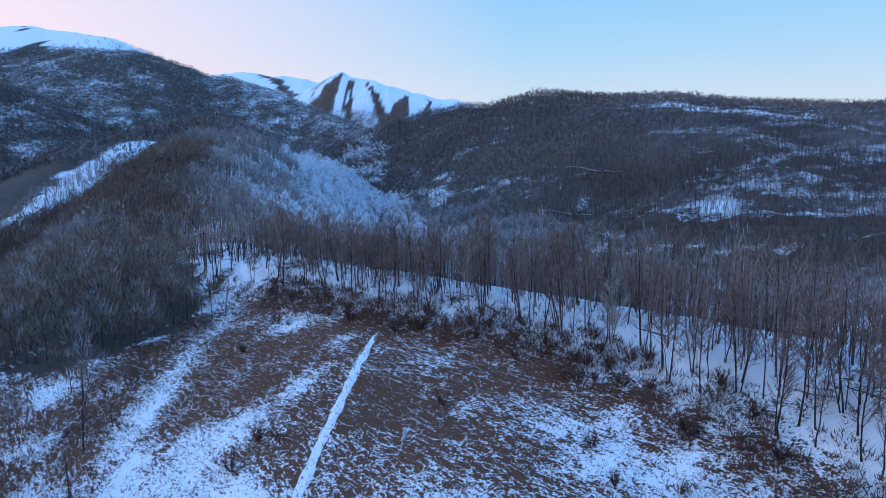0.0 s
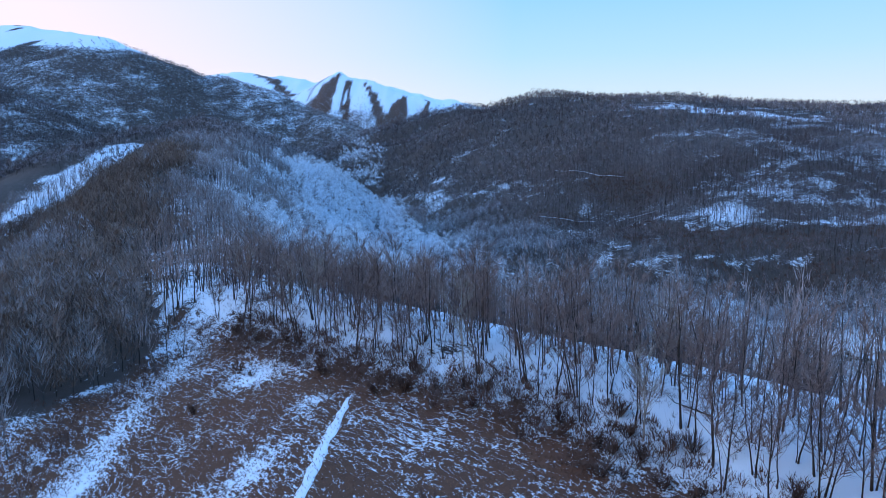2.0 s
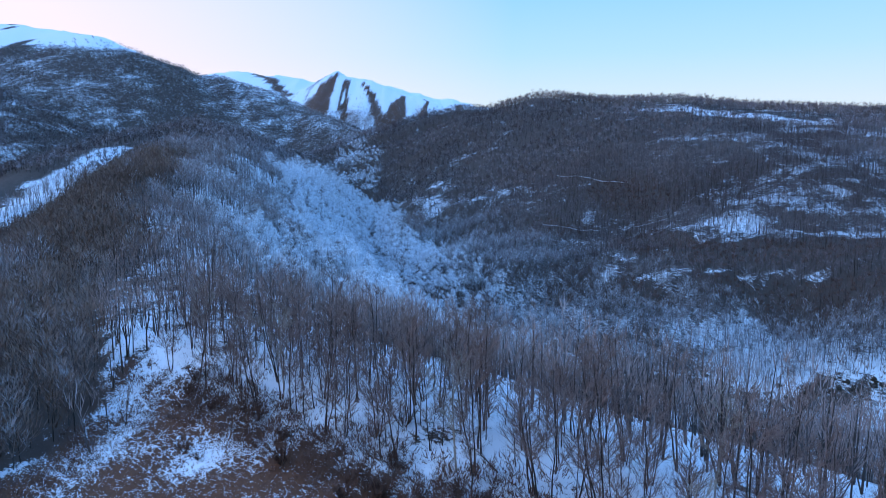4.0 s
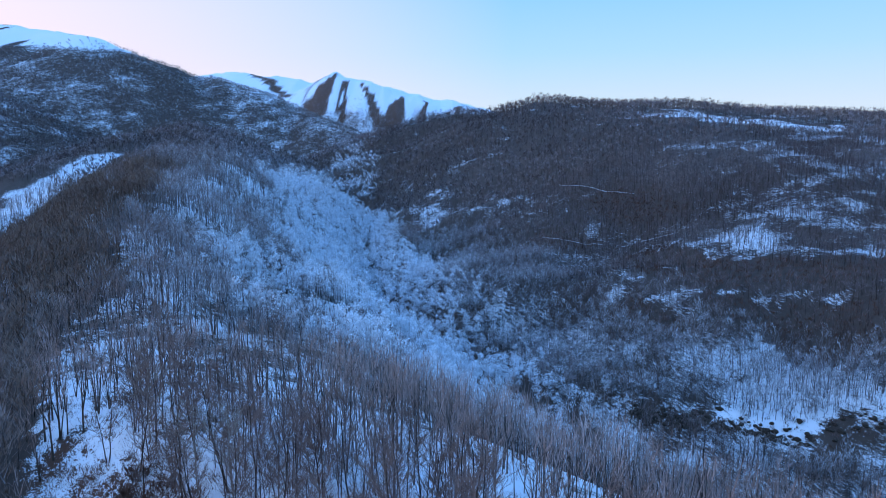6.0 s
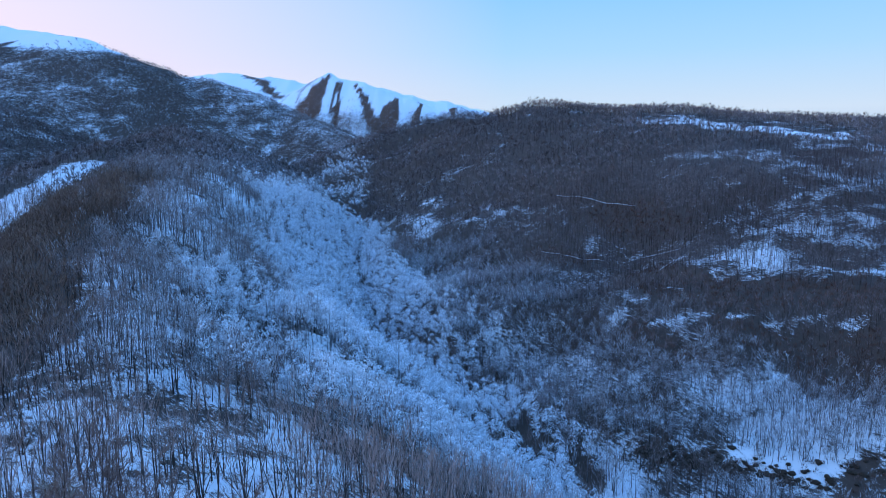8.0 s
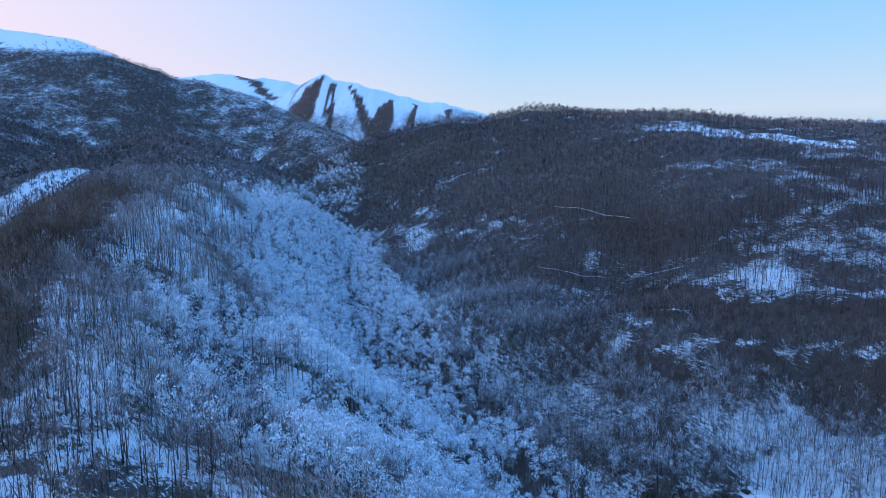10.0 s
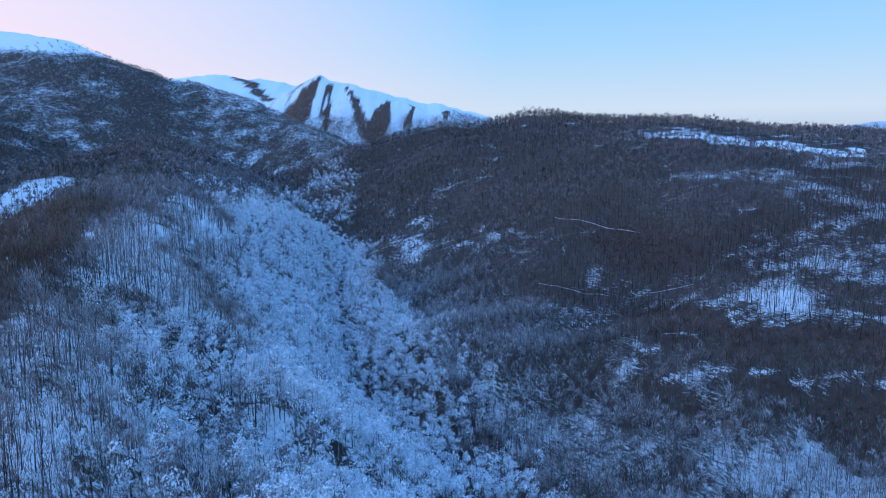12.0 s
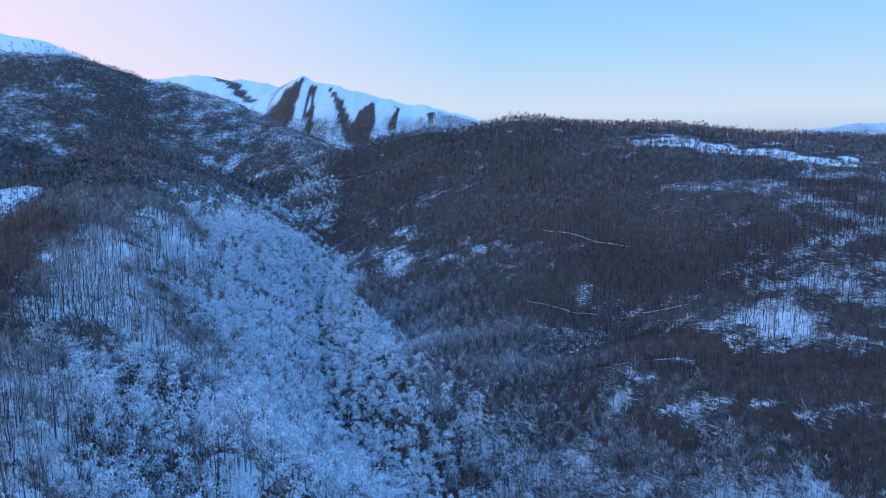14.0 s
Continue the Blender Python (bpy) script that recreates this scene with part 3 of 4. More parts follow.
def woods(name, label, x, y, tall, branches, twigs, thick, twig_wide, twig_long, spread=1.0, white=None, twig_mat=None, knot=9, upright=0.5, bark=None, forks=0, clumps=0, sprays=0, spray=0.6):
    """Many bare trees in one mesh: tapered stems, rising limbs, thin twigs, and rimed sprays in rounded clumps."""
    n = len(x)
    z = level(x, y)
    size = tall * rng.uniform(0.62, 1.15, n) * (0.95 + 0.3 * fbm(x / 40, y / 40, 2, 111))
    tone = np.clip(0.4 + 0.9 * fbm(x / 55, y / 55, 3, 113) + rng.normal(0, 0.2, n), 0, 1)
    white = np.zeros(n) if white is None else np.clip(white, 0, 1)
    lean = rng.normal(0, 0.05, (n, 2))
    base = np.stack([x, y, z - 0.3], 1)
    rise = np.stack([lean[:, 0] * size, lean[:, 1] * size, size], 1)
    vs, idx, fr, to = [], [], [], []

    def put(a, b, c, kind, w, t=None):
        v = np.stack([a, b, c], 1)
        vs.append(v.reshape(-1, 3))
        idx.append(np.full(len(v), kind, np.int32))
        fr.append(np.repeat(w, 3))
        to.append(np.repeat(tone if t is None else t, 3))

    def stem(foot, way, r, w, t):
        for k in range(3):
            a0, a1 = 2.094 * k, 2.094 * (k + 1)
            put(foot + np.stack([r * math.cos(a0), r * math.sin(a0), 0 * r], 1), foot + np.stack([r * math.cos(a1), r * math.sin(a1), 0 * r], 1), foot + way, 0, w, t)
    r = thick * size / 12.0
    stem(base, 0.92 * rise, r, 0.2 * white, tone)
    for k in range(forks):
        # a second stem from the foot or from a fork higher up
        some = np.where(rng.uniform(0, 1, n) < 0.55)[0]
        f = rng.choice((0.02, 0.02, 0.25, 0.4), len(some))
        ang, slant = rng.uniform(0, 6.283, len(some)), rng.uniform(0.12, 0.46, len(some))
        ln = size[some] * (0.9 - f) * rng.uniform(0.75, 1.0, len(some))
        stem(base[some] + rise[some] * f[:, None], np.stack([np.cos(ang) * slant * ln, np.sin(ang) * slant * ln, ln], 1), 0.7 * r[some] * (1 - 0.6 * f), 0.2 * white[some], tone[some])
    crown = 0.21 * size * spread
    for k in range(branches):
        f = rng.uniform(0.28, 0.8, n)
        ang = rng.uniform(0, 6.283, n)
        reach = crown * rng.uniform(0.6, 1.2, n) * (1.2 - 0.6 * f)
        foot = base + rise * f[:, None]
        tip = foot + np.stack([np.cos(ang), np.sin(ang), rng.uniform(0.9, 2.2, n)], 1) * reach[:, None]
        across = np.stack([-np.sin(ang), np.cos(ang), 0 * ang], 1) * (0.4 * thick * rng.uniform(0.6, 1.2, n))[:, None]
        put(foot - across, foot + across, tip, 1, white * rng.uniform(0.3, 0.8, n))
    for k in range(twigs):
        # a place in the egg of the crown
        if k % knot == 0:
            knot_a, knot_u = rng.uniform(0, 6.283, n), rng.uniform(-0.9, 1, n)
        ang, up = knot_a + rng.normal(0, 0.4 + 0.6 * upright, n), np.clip(knot_u + rng.normal(0, 0.17 + 0.2 * upright, n), -1, 1)
        rad = crown * np.sqrt(np.maximum(1 - up * up, 0.03)) * rng.uniform(0.15, 1.0, n) ** 0.5 * (1.1 - 0.25 * up)
        foot = base + rise * (0.64 + 0.32 * up)[:, None] + np.stack([np.cos(ang) * rad, np.sin(ang) * rad, 0 * rad], 1)
        b = ang + rng.normal(0, 0.8, n)
        ln = twig_long * rng.uniform(0.6, 1.3, n)
        flat = 1.05 - 0.7 * upright
        tip = foot + np.stack([np.cos(b) * flat, np.sin(b) * flat, rng.uniform(0.1, 1.0, n) + upright * 0.6 - 0.2], 1) * ln[:, None]
        across = np.stack([-np.sin(b), np.cos(b), rng.normal(0, 0.4, n)], 1) * (twig_wide * rng.uniform(0.6, 1.3, n) * (1 + 0.5 * white))[:, None]
        # frost whitens the crown's top; the darker lower twigs also paint in shade
        put(foot - across, foot + across, tip, 1, white * (0.35 + 0.65 * np.clip(0.5 + 0.65 * up + rng.normal(0, 0.25, n), 0, 1)))
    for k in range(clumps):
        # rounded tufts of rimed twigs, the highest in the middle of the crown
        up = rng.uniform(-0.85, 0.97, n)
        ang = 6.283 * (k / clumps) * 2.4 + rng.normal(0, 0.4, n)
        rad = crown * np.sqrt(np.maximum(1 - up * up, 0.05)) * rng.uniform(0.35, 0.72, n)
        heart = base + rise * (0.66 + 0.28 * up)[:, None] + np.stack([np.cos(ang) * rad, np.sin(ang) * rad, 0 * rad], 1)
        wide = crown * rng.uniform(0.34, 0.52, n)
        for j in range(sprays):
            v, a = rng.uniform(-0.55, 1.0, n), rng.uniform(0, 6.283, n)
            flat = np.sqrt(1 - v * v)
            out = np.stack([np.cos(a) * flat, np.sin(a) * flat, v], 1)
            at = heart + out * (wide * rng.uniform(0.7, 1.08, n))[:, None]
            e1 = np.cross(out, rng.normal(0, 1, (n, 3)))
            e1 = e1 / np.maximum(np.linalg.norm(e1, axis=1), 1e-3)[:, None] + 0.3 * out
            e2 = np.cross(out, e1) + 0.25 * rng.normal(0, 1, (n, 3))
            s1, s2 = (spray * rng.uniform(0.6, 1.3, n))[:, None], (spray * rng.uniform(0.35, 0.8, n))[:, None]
            # less frost beneath each tuft, which also puts underside shade into the colour
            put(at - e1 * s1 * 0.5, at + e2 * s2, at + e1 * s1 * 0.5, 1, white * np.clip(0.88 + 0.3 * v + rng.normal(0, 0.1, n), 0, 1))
    v = np.concatenate(vs)
    ob = new(name, mesh_from(name, v, np.arange(len(v)).reshape(-1, 3), [bark or BARK, twig_mat or TWIG], np.concatenate(idx), [("frost", np.concatenate(fr)), ("tone", np.concatenate(to))]))
    return tagged(ob, label, "woodland", kind="stuff")


def rim_distance(x, y):
    """How far beyond the rim of the field."""
    d, _, side = along(x, y, FIELD_EDGE)
    return np.where(side > 0, d, 1e6)


def near_chance(x, y):
    inside = inside_field(x, y)
    c = np.where(inside > -1.5, 0.0, np.where(x < -50, 0.72, 0.9))
    c = np.where(x < -46, np.where(y > np.interp(x, *zip(*LEFT_EDGE)) + 5 * fbm(x / 9, y / 9, 2, 121), 0.95, 0.10 + 0.3 * fbm(x / 9, y / 9, 2, 122)), c)
    crest, _, _ = along(x, y, NEAR_RIDGE)
    c = c * np.where((x > -75) | (y > 170), 1 - 0.2 * (1 - step(crest, 18, 34)), 1.0)
    c = c * np.where((x > -50) & (rim_distance(x, y) > 22), np.where(y < 140, 0.5, 0.62 + 0.38 * step(y, 170, 200)), 1.0)
    return c * (y < 230)


# ---- the trees nearest to the flight: one thing each ----
def tube(path, radii, sides):
    """Vertices and triangles of a bent, tapering stem."""
    path, vs, fs = [Vector(p) for p in path], [], []
    for i, (p, r) in enumerate(zip(path, radii)):
        ahead = (path[min(i + 1, len(path) - 1)] - path[max(i - 1, 0)]).normalized()
        a = ahead.orthogonal().normalized()
        b = ahead.cross(a)
        vs += [p + (a * math.cos(6.2832 * k / sides) + b * math.sin(6.2832 * k / sides)) * r for k in range(sides)]
    for i in range(len(path) - 1):
        for k in range(sides):
            q0, q1 = i * sides + k, i * sides + (k + 1) % sides
            fs += [(q0, q1, q1 + sides), (q0, q1 + sides, q0 + sides)]
    return vs, fs


class Pile:
    """Vertices and triangles that become one mesh."""

    def __init__(self):
        self.v, self.f = [], []

    def add(self, vs, fs):
        n = len(self.v)
        self.v += [tuple(p) for p in vs]
        self.f += [tuple(i + n for i in f) for f in fs]

    def mesh(self, name, mat, smooth=False):
        return mesh_from(name, np.array(self.v), np.array(self.f), [mat], smooth=smooth)


def child(name, mesh, parent, label=""):
    ob = new(name, mesh)
    ob.parent = parent
    return tagged(ob, label)


def bare_tree(seed, tall, stems, bark, twig, label, group, density=1.0):
    """A leafless broadleaf tree: stems, limbs, boughs and fine twigs."""
    r = random.Random(seed)
    trunk, crown = Pile(), Pile()
    for s in range(stems):
        turn = r.uniform(0, 6.28)
        lean = (0.03 if stems == 1 else 0.16) * r.uniform(0.5, 1.2)
        h = tall * (1.0 if s == 0 else r.uniform(0.7, 0.95))
        path, p = [], Vector((0.25 * s * math.cos(turn), 0.25 * s * math.sin(turn), -0.4))
        for i in range(8):
            path.append(p.copy())
            p = p + Vector((math.cos(turn) * lean + r.gauss(0, 0.065), math.sin(turn) * lean + r.gauss(0, 0.065), 1.0)) * (h / 7)
        r0 = 0.0078 * h * r.uniform(0.75, 1.25)
        trunk.add(*tube(path, [r0 * (1.25 if i == 0 else 1) * (1 - i / 7.6) + 0.012 for i in range(8)], 6))
        for k in range(int(18 * density)):
            f = r.uniform(0.26, 0.97)
            i = min(int(f * 7), 6)
            foot = path[i].lerp(path[i + 1], f * 7 - i)
            a = r.uniform(0, 6.28)
            ln = h * r.uniform(0.19, 0.35) * (1.25 - 0.75 * f)
            out = Vector((math.cos(a), math.sin(a), r.uniform(0.6, 1.5))).normalized()
            mid = foot + out * ln * 0.5 + Vector((r.gauss(0, 0.1), r.gauss(0, 0.1), 0.05 * ln))
            tip = mid + (out + Vector((0, 0, 0.45))).normalized() * ln * 0.55
            crown.add(*tube([foot, mid, tip], [r0 * 0.42 * (1.1 - f * 0.6), r0 * 0.24, 0.01], 3))
            for m in range(6):
                g = r.uniform(0.25, 1.0)
                q0 = foot.lerp(mid, g * 2) if g < 0.5 else mid.lerp(tip, g * 2 - 1)
                b = a + r.gauss(0, 0.9)
                l2 = ln * r.uniform(0.25, 0.5)
                q1 = q0 + Vector((math.cos(b), math.sin(b), r.uniform(0.3, 1.4))).normalized() * l2
                crown.add(*tube([q0, q1], [0.030, 0.010], 3))
                for w in range(4):
                    q2 = q0.lerp(q1, r.uniform(0.3, 1.0))
                    c = b + r.gauss(0, 1.0)
                    q3 = q2 + Vector((math.cos(c), math.sin(c), r.uniform(0.0, 1.4))).normalized() * r.uniform(0.6, 1.3)
                    sidew = Vector((-math.sin(c), math.cos(c), r.uniform(-0.5, 0.5))) * 0.020
                    crown.add([q2 - sidew, q2 + sidew, q3], [(0, 1, 2)])
    tree = new("tree")
    tagged(tree, label, "tree", group)
    child("trunk", trunk.mesh("trunk", bark, True), tree)
    child("crown", crown.mesh("crown", twig), tree)
    return tree


RIDGE_GROUP = "trees on the near ridge"
kinds = []
for k in range(10):
    stems = (1, 1, 2, 1, 3, 1, 2, 1, 1, 2)[k]
    kinds.append(bare_tree(40 + k, 10.0 + 0.6 * (k % 5), stems, RIDGE_BARK, LIFTED_TWIG,
                           "slender leafless grey-brown tree in snow" if stems == 1 else "many-stemmed leafless grey-brown tree in snow", RIDGE_GROUP, 1.0 if stems == 1 else 0.7))
kinds.append(bare_tree(90, 10.5, 1, PALE, PALE, "pale silvery leafless birch tree in snow", RIDGE_GROUP, 1.2))
tx, ty = scatter(-75, 95, 20, 200, 2.7, lambda x, y: near_chance(x, y) * (rim_distance(x, y) < 60) * (x > -50))
order = np.argsort(rim_distance(tx, ty) + 0.12 * np.abs(tx))
hero, rest = order[:300], order[300:]
r = random.Random(3)
for n, i in enumerate(hero):
    k = n if n < len(kinds) else (10 if r.random() < 0.03 else r.randrange(10))
    px, py = float(tx[i]), float(ty[i])
    at = pose(px, py, float(level(px, py)), r.gauss(0, 2), r.gauss(0, 2), r.uniform(0, 360))
    size = r.uniform(0.68, 1.25)
    tree = kinds[k] if n < len(kinds) else copy_thing(kinds[k], at)
    tree.matrix_basis = at
    tree.scale = (size, size, size * r.uniform(0.95, 1.15))

hx, hy = tx[rest], ty[rest]
x, y = scatter(-230, 150, 30, 240, 3.2, lambda x, y: near_chance(x, y) * ((rim_distance(x, y) >= 60) | (x <= -50)))
x, y = np.concatenate([x, hx]), np.concatenate([y, hy])
left = x < left_woods_line(y)
for name, label, mask, twig in (("left_woods", "dense dark leafless woods beside the field", left, LEFT_TWIG), ("near_ridge_woods", "leafless grey-brown woods on the snowy near ridge", ~left, LIFTED_TWIG)):
    dense = name == "left_woods"
    woods(name, label, x[mask], y[mask], 10.5 if dense else 13.5, 10, 96 if dense else 27, 0.15 if dense else 0.16, 0.075 if dense else 0.042, 1.8 if dense else 2.1, 1.5 if dense else 1.0,
          white=0.3 * rng.uniform(0, 1, mask.sum()) ** 3, upright=0.6 if dense else 0.8, twig_mat=twig, bark=None if dense else RIDGE_BARK, forks=1 if dense else 2)


def slope_chance(x, y):
    d, cz, side = along(x, y, CREEK)
    c = 0.85 + 0.5 * fbm(x / 35, y / 35, 3, 131)
    crest, _, ridge_side = along(x, y, NEAR_RIDGE)
    c = np.where((ridge_side > 0) & (crest > 8), 1.0, np.maximum(0.95 * c, frost(x, y)))
    return np.clip(c, 0.25, 1) * (1 - 0.5 * open_strip(x, y)) * (y >= 230) * (y < 700) * np.where(side > 0, 1, d < 40) * (d > 1.2)


x, y = scatter(-320, 300, 225, 620, 3.5, lambda x, y: slope_chance(x, y) * (1 - 0.75 * step(frost(x, y), 0.3, 0.7)) * (1 - dark_canopy(x, y)))
fz = frost(x, y)
woods("upper_slope_woods", "leafless brown woods dusted with frost on the slope over the creek", x, y, 13.5, 6, 58, 0.18, 0.075, 1.6, 1.15, white=np.clip(1.1 * fz + 0.5 * rng.uniform(0, 1, len(x)) ** 1.5 * step(-x, -20, 60), 0, 1) * (rng.uniform(0, 1, len(x)) > 0.3), upright=0.7, twig_mat=SLOPE_TWIG, forks=1)
x, y = scatter(-320, 100, 240, 625, 3.6, lambda x, y: slope_chance(x, y) * dark_canopy(x, y))
woods("crest_woods", "dense dark brown leafless woods along the left crest", x, y, 11.5, 4, 48, 0.15, 0.12, 1.7, 1.45, white=0.08 * rng.uniform(0, 1, len(x)) ** 3, upright=0.7, twig_mat=LEFT_TWIG)
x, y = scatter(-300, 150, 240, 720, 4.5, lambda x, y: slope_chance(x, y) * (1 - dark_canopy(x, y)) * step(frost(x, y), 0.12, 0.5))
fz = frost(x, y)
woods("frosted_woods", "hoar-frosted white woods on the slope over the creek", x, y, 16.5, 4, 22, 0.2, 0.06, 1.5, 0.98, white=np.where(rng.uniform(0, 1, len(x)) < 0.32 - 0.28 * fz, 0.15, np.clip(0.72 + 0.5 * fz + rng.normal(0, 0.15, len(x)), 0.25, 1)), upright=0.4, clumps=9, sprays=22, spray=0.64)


def right_chance(x, y):
    d, cz, side = along(x, y, CREEK)
    c = 0.95 + 0.6 * fbm(x / 60, y / 34, 3, 141) - 0.8 * bare(x, y)
    c = np.where(patch(x, y, MEADOW, 21) > 0.3, 0.06, np.clip(c, 0.4, 1))
    brink = beside(x, y, LEDGE)
    c = np.where((brink < 1) & (brink > -13) & (x > 60), 0.0, c)
    return np.clip(c, 0.0, 1) * (side <= 0) * ((d > 30) | (y > 700)) * (y > 200)


x, y = scatter(-60, 480, 200, 640, 3.35, lambda x, y: right_chance(x, y) * (y < 620))
woods("hillside_woods", "leafless brown woods on the snow-patched hillside", x, y, 11.5, 4, 34, 0.19, 0.06, 1.3, 1.05, upright=0.7, white=np.clip(0.05 + 0.5 * fbm(x / 45, y / 45, 2, 143) + 0.75 * step(-level(x, y), -66, -40) - 0.5 * bare(x, y) + 0.5 * (1 - step(along(x, y, CREEK)[0], 50, 130)), 0, 0.8) * rng.uniform(0.1, 1, len(x)))
x, y = scatter(-10, 260, 290, 600, 3.1, lambda x, y: right_chance(x, y) * (1 - step(along(x, y, CREEK)[0], 80, 125)))
woods("bank_woods", "leafless dark woods dusted with frost on the steep bank", x, y, 9.5, 4, 40, 0.16, 0.075, 1.5, 1.2, white=np.clip(0.25 + 0.4 * (1 - step(along(x, y, CREEK)[0], 40, 80)) + rng.normal(0, 0.2, len(x)), 0, 0.8), upright=0.6)
x, y = scatter(-140, 720, 620, 1230, 5.3, lambda x, y: right_chance(x, y))
woods("hilltop_woods", "dark leafless woods on the far hilltop", x, y, 10.5, 2, 18, 0.26, 0.30, 2.0, 1.25, white=0.12 * rng.uniform(0, 1, len(x)))


def left_chance(x, y):
    d, cz, side = along(x, y, CREEK)
    return np.clip(0.9 + 0.8 * fbm(x / 80, y / 60, 3, 151), 0.1, 1) * (side > 0) * (1 - 0.5 * open_strip(x, y))


x, y = scatter(-900, 60, 620, 1300, 5.8, lambda x, y: left_chance(x, y) * (1 - (y < 700) * step(frost(x, y), 0.25, 0.7)))
fz = frost(x, y)
woods("valley_woods", "leafless and frosted woods along the upper valley", x, y, 11.5, 2, 20, 0.26, 0.46, 2.1, 1.35, white=np.clip(0.95 * fz + 0.2 * rng.uniform(0, 1, len(x)) ** 2, 0, 1))


def mountain_chance(x, y):
    line = level(x, y) + 95 * fbm(x / 140, y / 140, 4, 161) - tree_line(x, y)
    return 0.85 * (1 - step(line, -75, 5)) * np.clip(0.85 + 0.5 * fbm(x / 110, y / 110, 3, 163), 0.1, 1)


x, y = scatter(-1500, 200, 1250, 2400, 5.9, mountain_chance)
# the strong frost and pale twigs also imitate haze over the slopes
woods("mountain_woods", "leafless woods on the lower mountain slopes", x, y, 9.0, 0, 9, 0.3, 0.55, 2.2, 1.8, upright=0.6, white=0.6 * rng.uniform(0, 1, len(x)) ** 2, twig_mat=HAZED_TWIG)

# ---- scrub and dry grass ----
x, y = scatter(60, 420, 240, 620, 2.6, lambda x, y: np.maximum(0.95 * bare(x, y), 0.75 * (np.abs(beside(x, y, LEDGE) + 2.5) < 4.5) * (x > 72)))
woods("hillside_scrub", "dark reddish-brown leafless scrub on the hillside terraces", x, y, 3.4, 2, 26, 0.08, 0.085, 1.4, 2.4, upright=0.7, white=0.15 * rng.uniform(0, 1, len(x)) ** 3, twig_mat=SCRUB_TWIG)
x, y = scatter(15, 340, 290, 620, 3.6, lambda x, y: right_chance(x, y) * (1 - bare(x, y)) * 0.85)
woods("hillside_brush", "low grey-brown leafless brush under the hillside woods", x, y, 4.2, 1, 13, 0.06, 0.10, 1.5, 2.0, white=np.clip(0.15 + 0.5 * fbm(x / 25, y / 25, 2, 179), 0, 0.6) * rng.uniform(0, 1, len(x)), upright=0.6)
x, y = scatter(-55, 80, 20, 165, 1.25, lambda x, y: 1.5 * np.exp(-(inside_field(x, y) / 4.0) ** 2) * (0.8 + 0.9 * fbm(x / 9, y / 9, 2, 171)) * (x > -40))
gap_x, gap_y = scatter(-125, -44, 70, 175, 1.7, lambda x, y: 0.5 * (y < np.interp(x, *zip(*LEFT_EDGE)) + 8) * np.clip(0.3 + 1.6 * fbm(x / 8, y / 8, 2, 172), 0, 1))
x, y = np.concatenate([x, gap_x]), np.concatenate([y, gap_y])
woods("rim_scrub", "brown bramble scrub along the rim of the field", x, y, 2.5, 2, 54, 0.03, 0.05, 0.8, 2.6, white=0.1 * rng.uniform(0, 1, len(x)) ** 3, twig_mat=SCRUB_TWIG)
x, y = scatter(-80, 60, 45, 160, 0.66, lambda x, y: (inside_field(x, y) > -2) * np.clip(0.75 + 0.9 * fbm(x / 5, y / 5, 2, 173), 0, 1))
n = len(x)
z = level(x, y)
blades = []
for k in range(4):
    a, ln = rng.uniform(0, 6.283, n), rng.uniform(0.25, 0.6, n)
    foot = np.stack([x + rng.normal(0, 0.12, n), y + rng.normal(0, 0.12, n), z - 0.03], 1)
    tip = foot + np.stack([np.cos(a) * 0.6 * ln, np.sin(a) * 0.6 * ln, ln * rng.uniform(0.35, 1.0, n)], 1)
    w = np.stack([-np.sin(a), np.cos(a), 0 * a], 1) * rng.uniform(0.03, 0.075, n)[:, None]
    blades.append(np.stack([foot - w, foot + w, tip], 1).reshape(-1, 3))
v = np.concatenate(blades)
tone = np.tile(np.repeat(np.clip(0.4 + fbm(x / 12, y / 12, 3, 175), 0, 1), 3), 4)
grass = new("dry_grass", mesh_from("dry_grass", v, np.arange(len(v)).reshape(-1, 3), [GRASS], floats=[("tone", tone)]))
tagged(grass, "brown dry winter grass tufts between patches of snow", "grass", kind="stuff")


x, y = scatter(-60, 90, 30, 190, 1.7, lambda x, y: near_chance(x, y) * (rim_distance(x, y) < 45) * (0.35 + 0.8 * fbm(x / 10, y / 10, 2, 177)))
woods("undergrowth", "thin leafless saplings and brush in the snow", x, y, 2.6, 3, 22, 0.025, 0.022, 0.9, 1.8, white=0.2 * rng.uniform(0, 1, len(x)) ** 3)

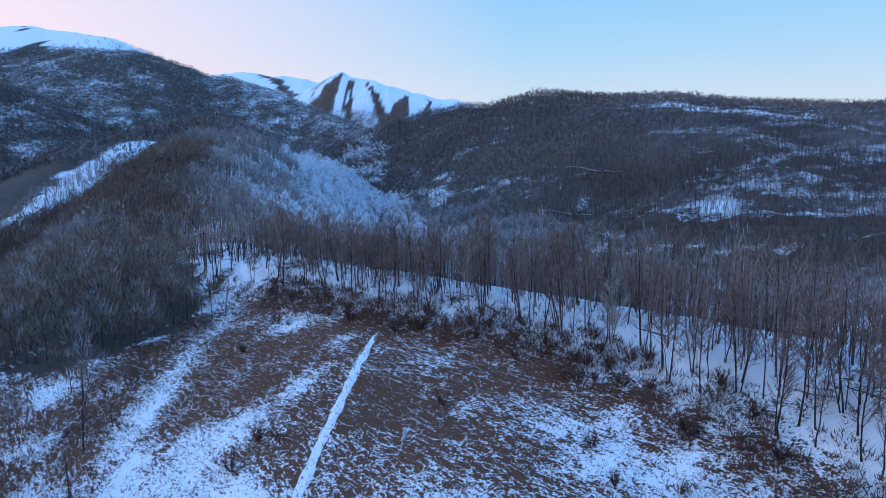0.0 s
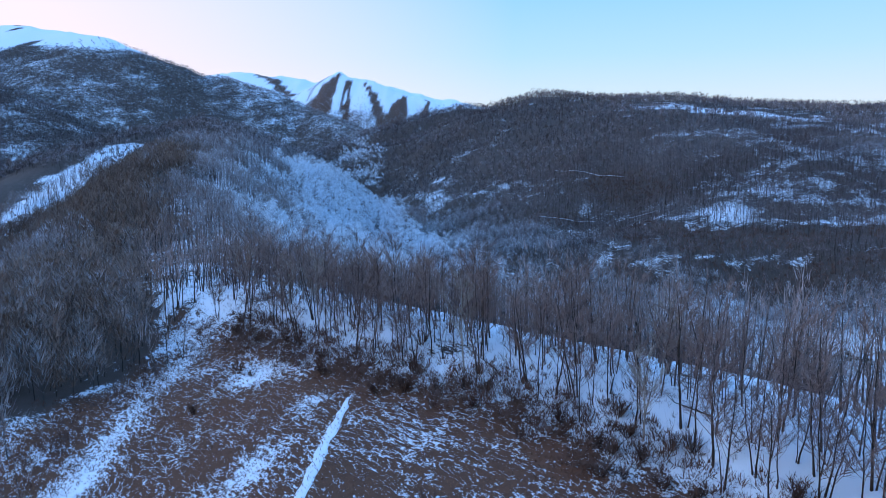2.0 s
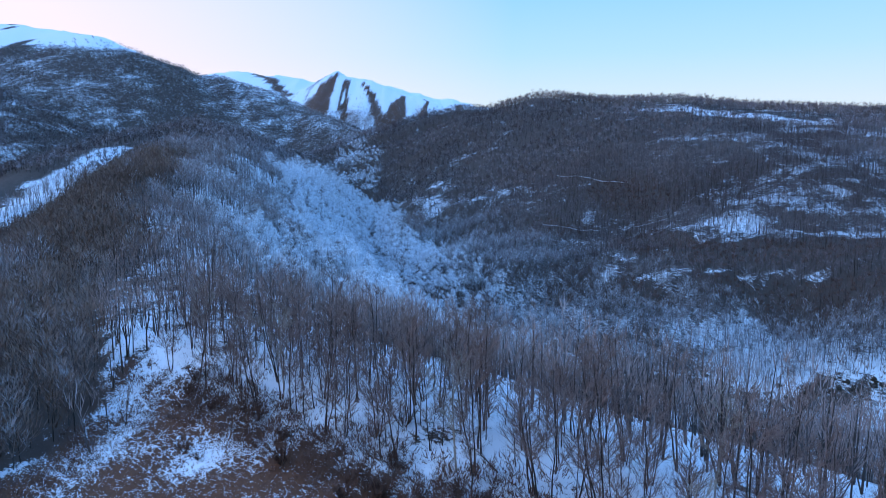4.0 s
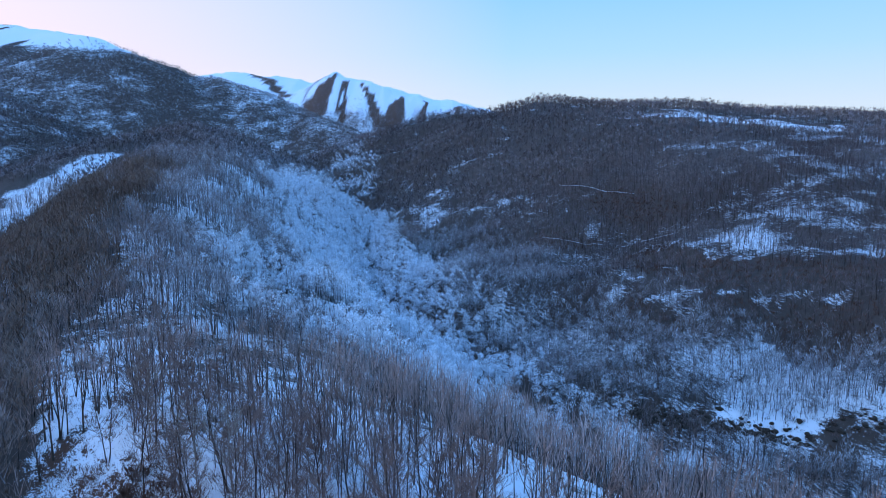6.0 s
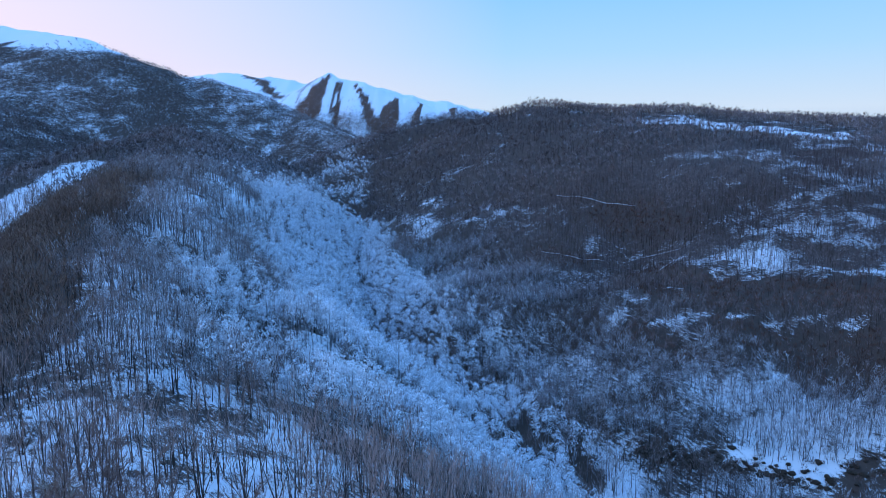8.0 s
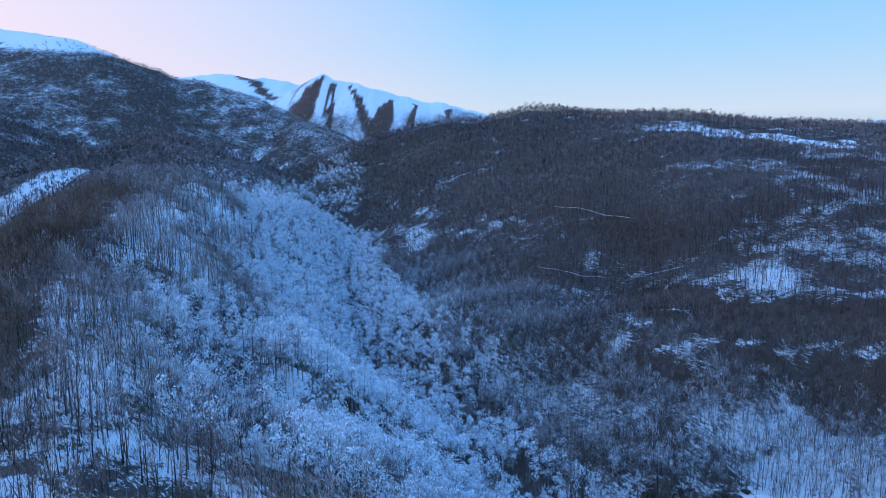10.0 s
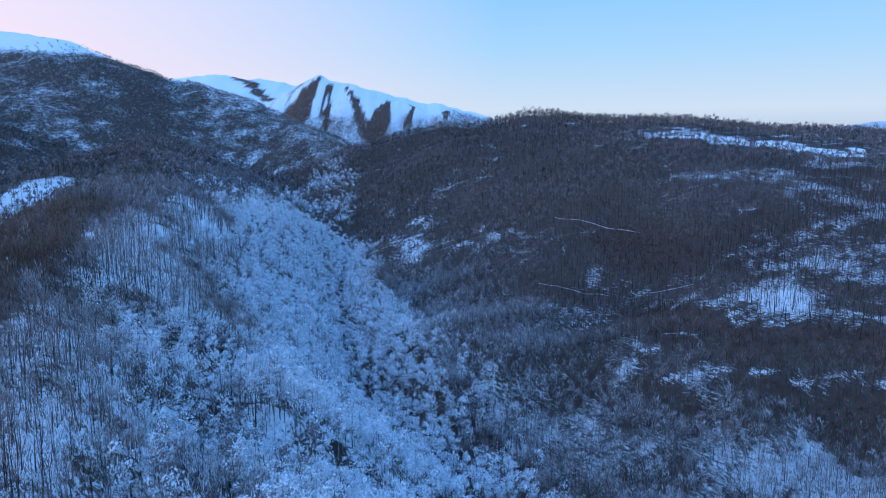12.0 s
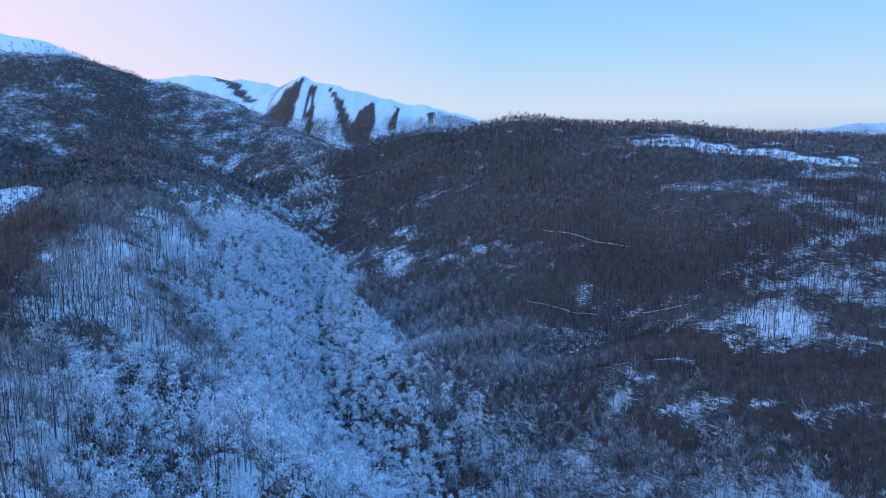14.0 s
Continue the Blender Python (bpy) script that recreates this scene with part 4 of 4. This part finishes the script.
# ---- snow-filled tracks ----
def ribbon(name, line, wide, label, seed):
    """A strip of snow that lies on the ground, with torn edges."""
    vs, fs, n = [], [], 0
    for (x0, y0), (x1, y1) in zip(line, line[1:]):
        steps = max(int(math.hypot(x1 - x0, y1 - y0) / 0.6), 2)
        for i in range(steps):
            t = i / steps
            px, py = x0 + t * (x1 - x0), y0 + t * (y1 - y0)
            ux, uy = -(y1 - y0), x1 - x0
            m = math.hypot(ux, uy)
            ends = min(1.0, 0.15 + math.hypot(px - line[-1][0], py - line[-1][1]) / 5)
            for k, f in enumerate((-1.0, -0.72, -0.25, 0.25, 0.72, 1.0)):
                w = ends * wide * f * (1 + 0.35 * float(vnoise(np.float64(n * 0.45), np.float64(f > 0), seed)) * (abs(f) > 0.5))
                qx, qy = px + ux / m * w, py + uy / m * w
                vs.append((qx, qy, float(level(qx, qy)) + (0.05 if wide > 0.5 else 0.3) - 0.2 * (abs(f) > 0.9)))
            n += 1
    for i in range(n - 1):
        for k in range(5):
            a = i * 6 + k
            fs += [(a, a + 1, a + 7), (a, a + 7, a + 6)]
    return tagged(new(name, mesh_from(name, np.array(vs), np.array(fs), [SNOW_MAT], smooth=True)), label, "track", kind="structure")


ribbon("field_track", [(-21.5, 40), (-18.8, 58), (-17, 72), (-15.5, 82), (-14.1, 91), (-13, 101), (-12.2, 108), (-11.8, 113)], 0.85, "snow-filled straight track across the brown field", 5)
ribbon("terrace_track", [(102, 622), (124, 581), (145, 553)], 0.15, "thin snow-covered track along the hillside terrace", 9)
ribbon("terrace_track", [(76, 536), (101, 510), (112, 502)], 0.16, "thin snow-covered track over the dark bank", 11)
ribbon("terrace_track", [(133, 490), (143, 484), (153, 480)], 0.16, "short snow-covered track between hillside scrub", 13)


# ---- shrubs of the field ----
def shrub(seed, tall, label):
    r = random.Random(seed)
    stems, twigs = Pile(), Pile()
    for k in range(11):
        a = r.uniform(0, 6.28)
        ln = tall * r.uniform(0.6, 1.1)
        out = Vector((math.cos(a) * r.uniform(0.15, 0.8), math.sin(a) * r.uniform(0.15, 0.8), 1)).normalized()
        foot = Vector((0.12 * math.cos(a), 0.12 * math.sin(a), -0.15))
        mid = foot + out * ln * 0.5
        tip = mid + (out + Vector((r.gauss(0, 0.2), r.gauss(0, 0.2), 0.3))).normalized() * ln * 0.55
        stems.add(*tube([foot, mid, tip], [0.035, 0.022, 0.008], 3))
        for w in range(40):
            q = foot.lerp(mid, r.uniform(0.5, 1)) if r.random() < 0.4 else mid.lerp(tip, r.random())
            c = a + r.gauss(0, 1.1)
            e = q + Vector((math.cos(c), math.sin(c), r.uniform(0.1, 1.3))).normalized() * tall * r.uniform(0.15, 0.34)
            b = Vector((-math.sin(c), math.cos(c), r.uniform(-0.4, 0.4))) * 0.03
            twigs.add([q - b, q + b, e], [(0, 1, 2)])
    bush = new("shrub")
    tagged(bush, label, "shrub", "shrubs of the field")
    child("stem_clump", stems.mesh("stem_clump", BARK), bush)
    child("crown", twigs.mesh("crown", SCRUB_TWIG), bush)
    return bush


bushes = [shrub(200 + k, 2.2 + 0.5 * (k % 3), "leafless brown shrub in the snowy grass") for k in range(5)]
r = random.Random(12)
spots = [(-25, 86), (-21.5, 84), (-27, 81), (18, 66), (17, 73), (27, 72), (34, 71), (0, 86), (10, 62), (24, 64), (-36, 118), (-30, 128), (-33, 131), (-22, 127), (-17, 121), (-8, 112), (5, 104)]
while len(spots) < 58:
    k = r.randrange(len(FIELD_EDGE) - 3)
    (x0, y0, _), (x1, y1, _) = FIELD_EDGE[k], FIELD_EDGE[k + 1]
    t = r.random()
    spots.append((x0 + t * (x1 - x0) + r.gauss(0.5, 3.0), y0 + t * (y1 - y0) + r.gauss(0.5, 3.0)))
for n, (px, py) in enumerate(spots):
    at = pose(px, py, float(level(px, py)), 0, 0, r.uniform(0, 360))
    bush = bushes[n] if n < len(bushes) else copy_thing(bushes[n % 5], at)
    bush.matrix_basis = at
    k = r.uniform(0.55, 1.15)
    bush.scale = (k, k, k)


# ---- fallen trunks ----
def fallen(px, py, turn, length, thick):
    r = random.Random(int(px * 31 + py))
    ux, uy = math.cos(radians(turn)), math.sin(radians(turn))
    path = [Vector((px + ux * length * i / 6, py + uy * length * i / 6, 0)) for i in range(7)]
    for p in path:
        p.z = float(level(p.x, p.y)) + thick * 0.8
    log = Pile()
    log.add(*tube(path, [thick * (1 - 0.1 * i) for i in range(7)], 7))
    for k in range(5):
        q = path[2 + r.randrange(5)]
        a = r.uniform(0, 6.28)
        log.add(*tube([q, q + Vector((math.cos(a), math.sin(a), 0.7)) * r.uniform(0.6, 1.5)], [0.05, 0.015], 3))
    return tagged(new("fallen_log", log.mesh("fallen_log", BARK, True)), "dark fallen tree trunk lying in the snow", "log", "fallen trunks on the near ridge")


for px, py, turn, length in ((9, 111, 115, 5), (22, 100, 70, 4.5), (31, 91, 125, 5), (44, 79, 65, 4), (-12, 135, 105, 4), (47, 67, 120, 5)):
    fallen(px, py, turn, length, 0.11)


# ---- rocks of the ledge ----
def rock_mesh(seed):
    bm = bmesh.new()
    bmesh.ops.create_icosphere(bm, subdivisions=2, radius=1.0)
    for v in bm.verts:
        d = noise.noise(v.co * 1.3 + Vector((seed * 7.1, 0, 0))) * 0.45 + noise.noise(v.co * 3.1 + Vector((0, seed * 3.3, 0))) * 0.2
        v.co *= 1 + d
        v.co.z = max(v.co.z * 0.75, -0.5)
    me = bpy.data.meshes.new("rock")
    bm.to_mesh(me)
    bm.free()
    me.materials.append(ROCK)
    return me


ROCKS = [rock_mesh(k) for k in range(5)]
r = random.Random(77)
for n in range(230):
    k = 1 + min(int(r.random() ** 1.3 * 3), 2)
    (x0, y0, _), (x1, y1, _) = LEDGE[k], LEDGE[k + 1]
    t = r.random()
    px, py = x0 + t * (x1 - x0) + r.gauss(0, 1.0), y0 + t * (y1 - y0) - 2.0 + r.gauss(0, 1.5)
    rock = new("rock", ROCKS[n % 5])
    k = r.uniform(0.4, 1.2)
    rock.matrix_basis = pose(px, py, float(level(px, py)) + 0.25 * k, 0, 0, r.uniform(0, 360)) @ Matrix.Diagonal((1.3 * k, k, 1.1 * k, 1))
    tagged(rock, "dark craggy rock on the snowy ledge", "rock", "rocks of the ledge")
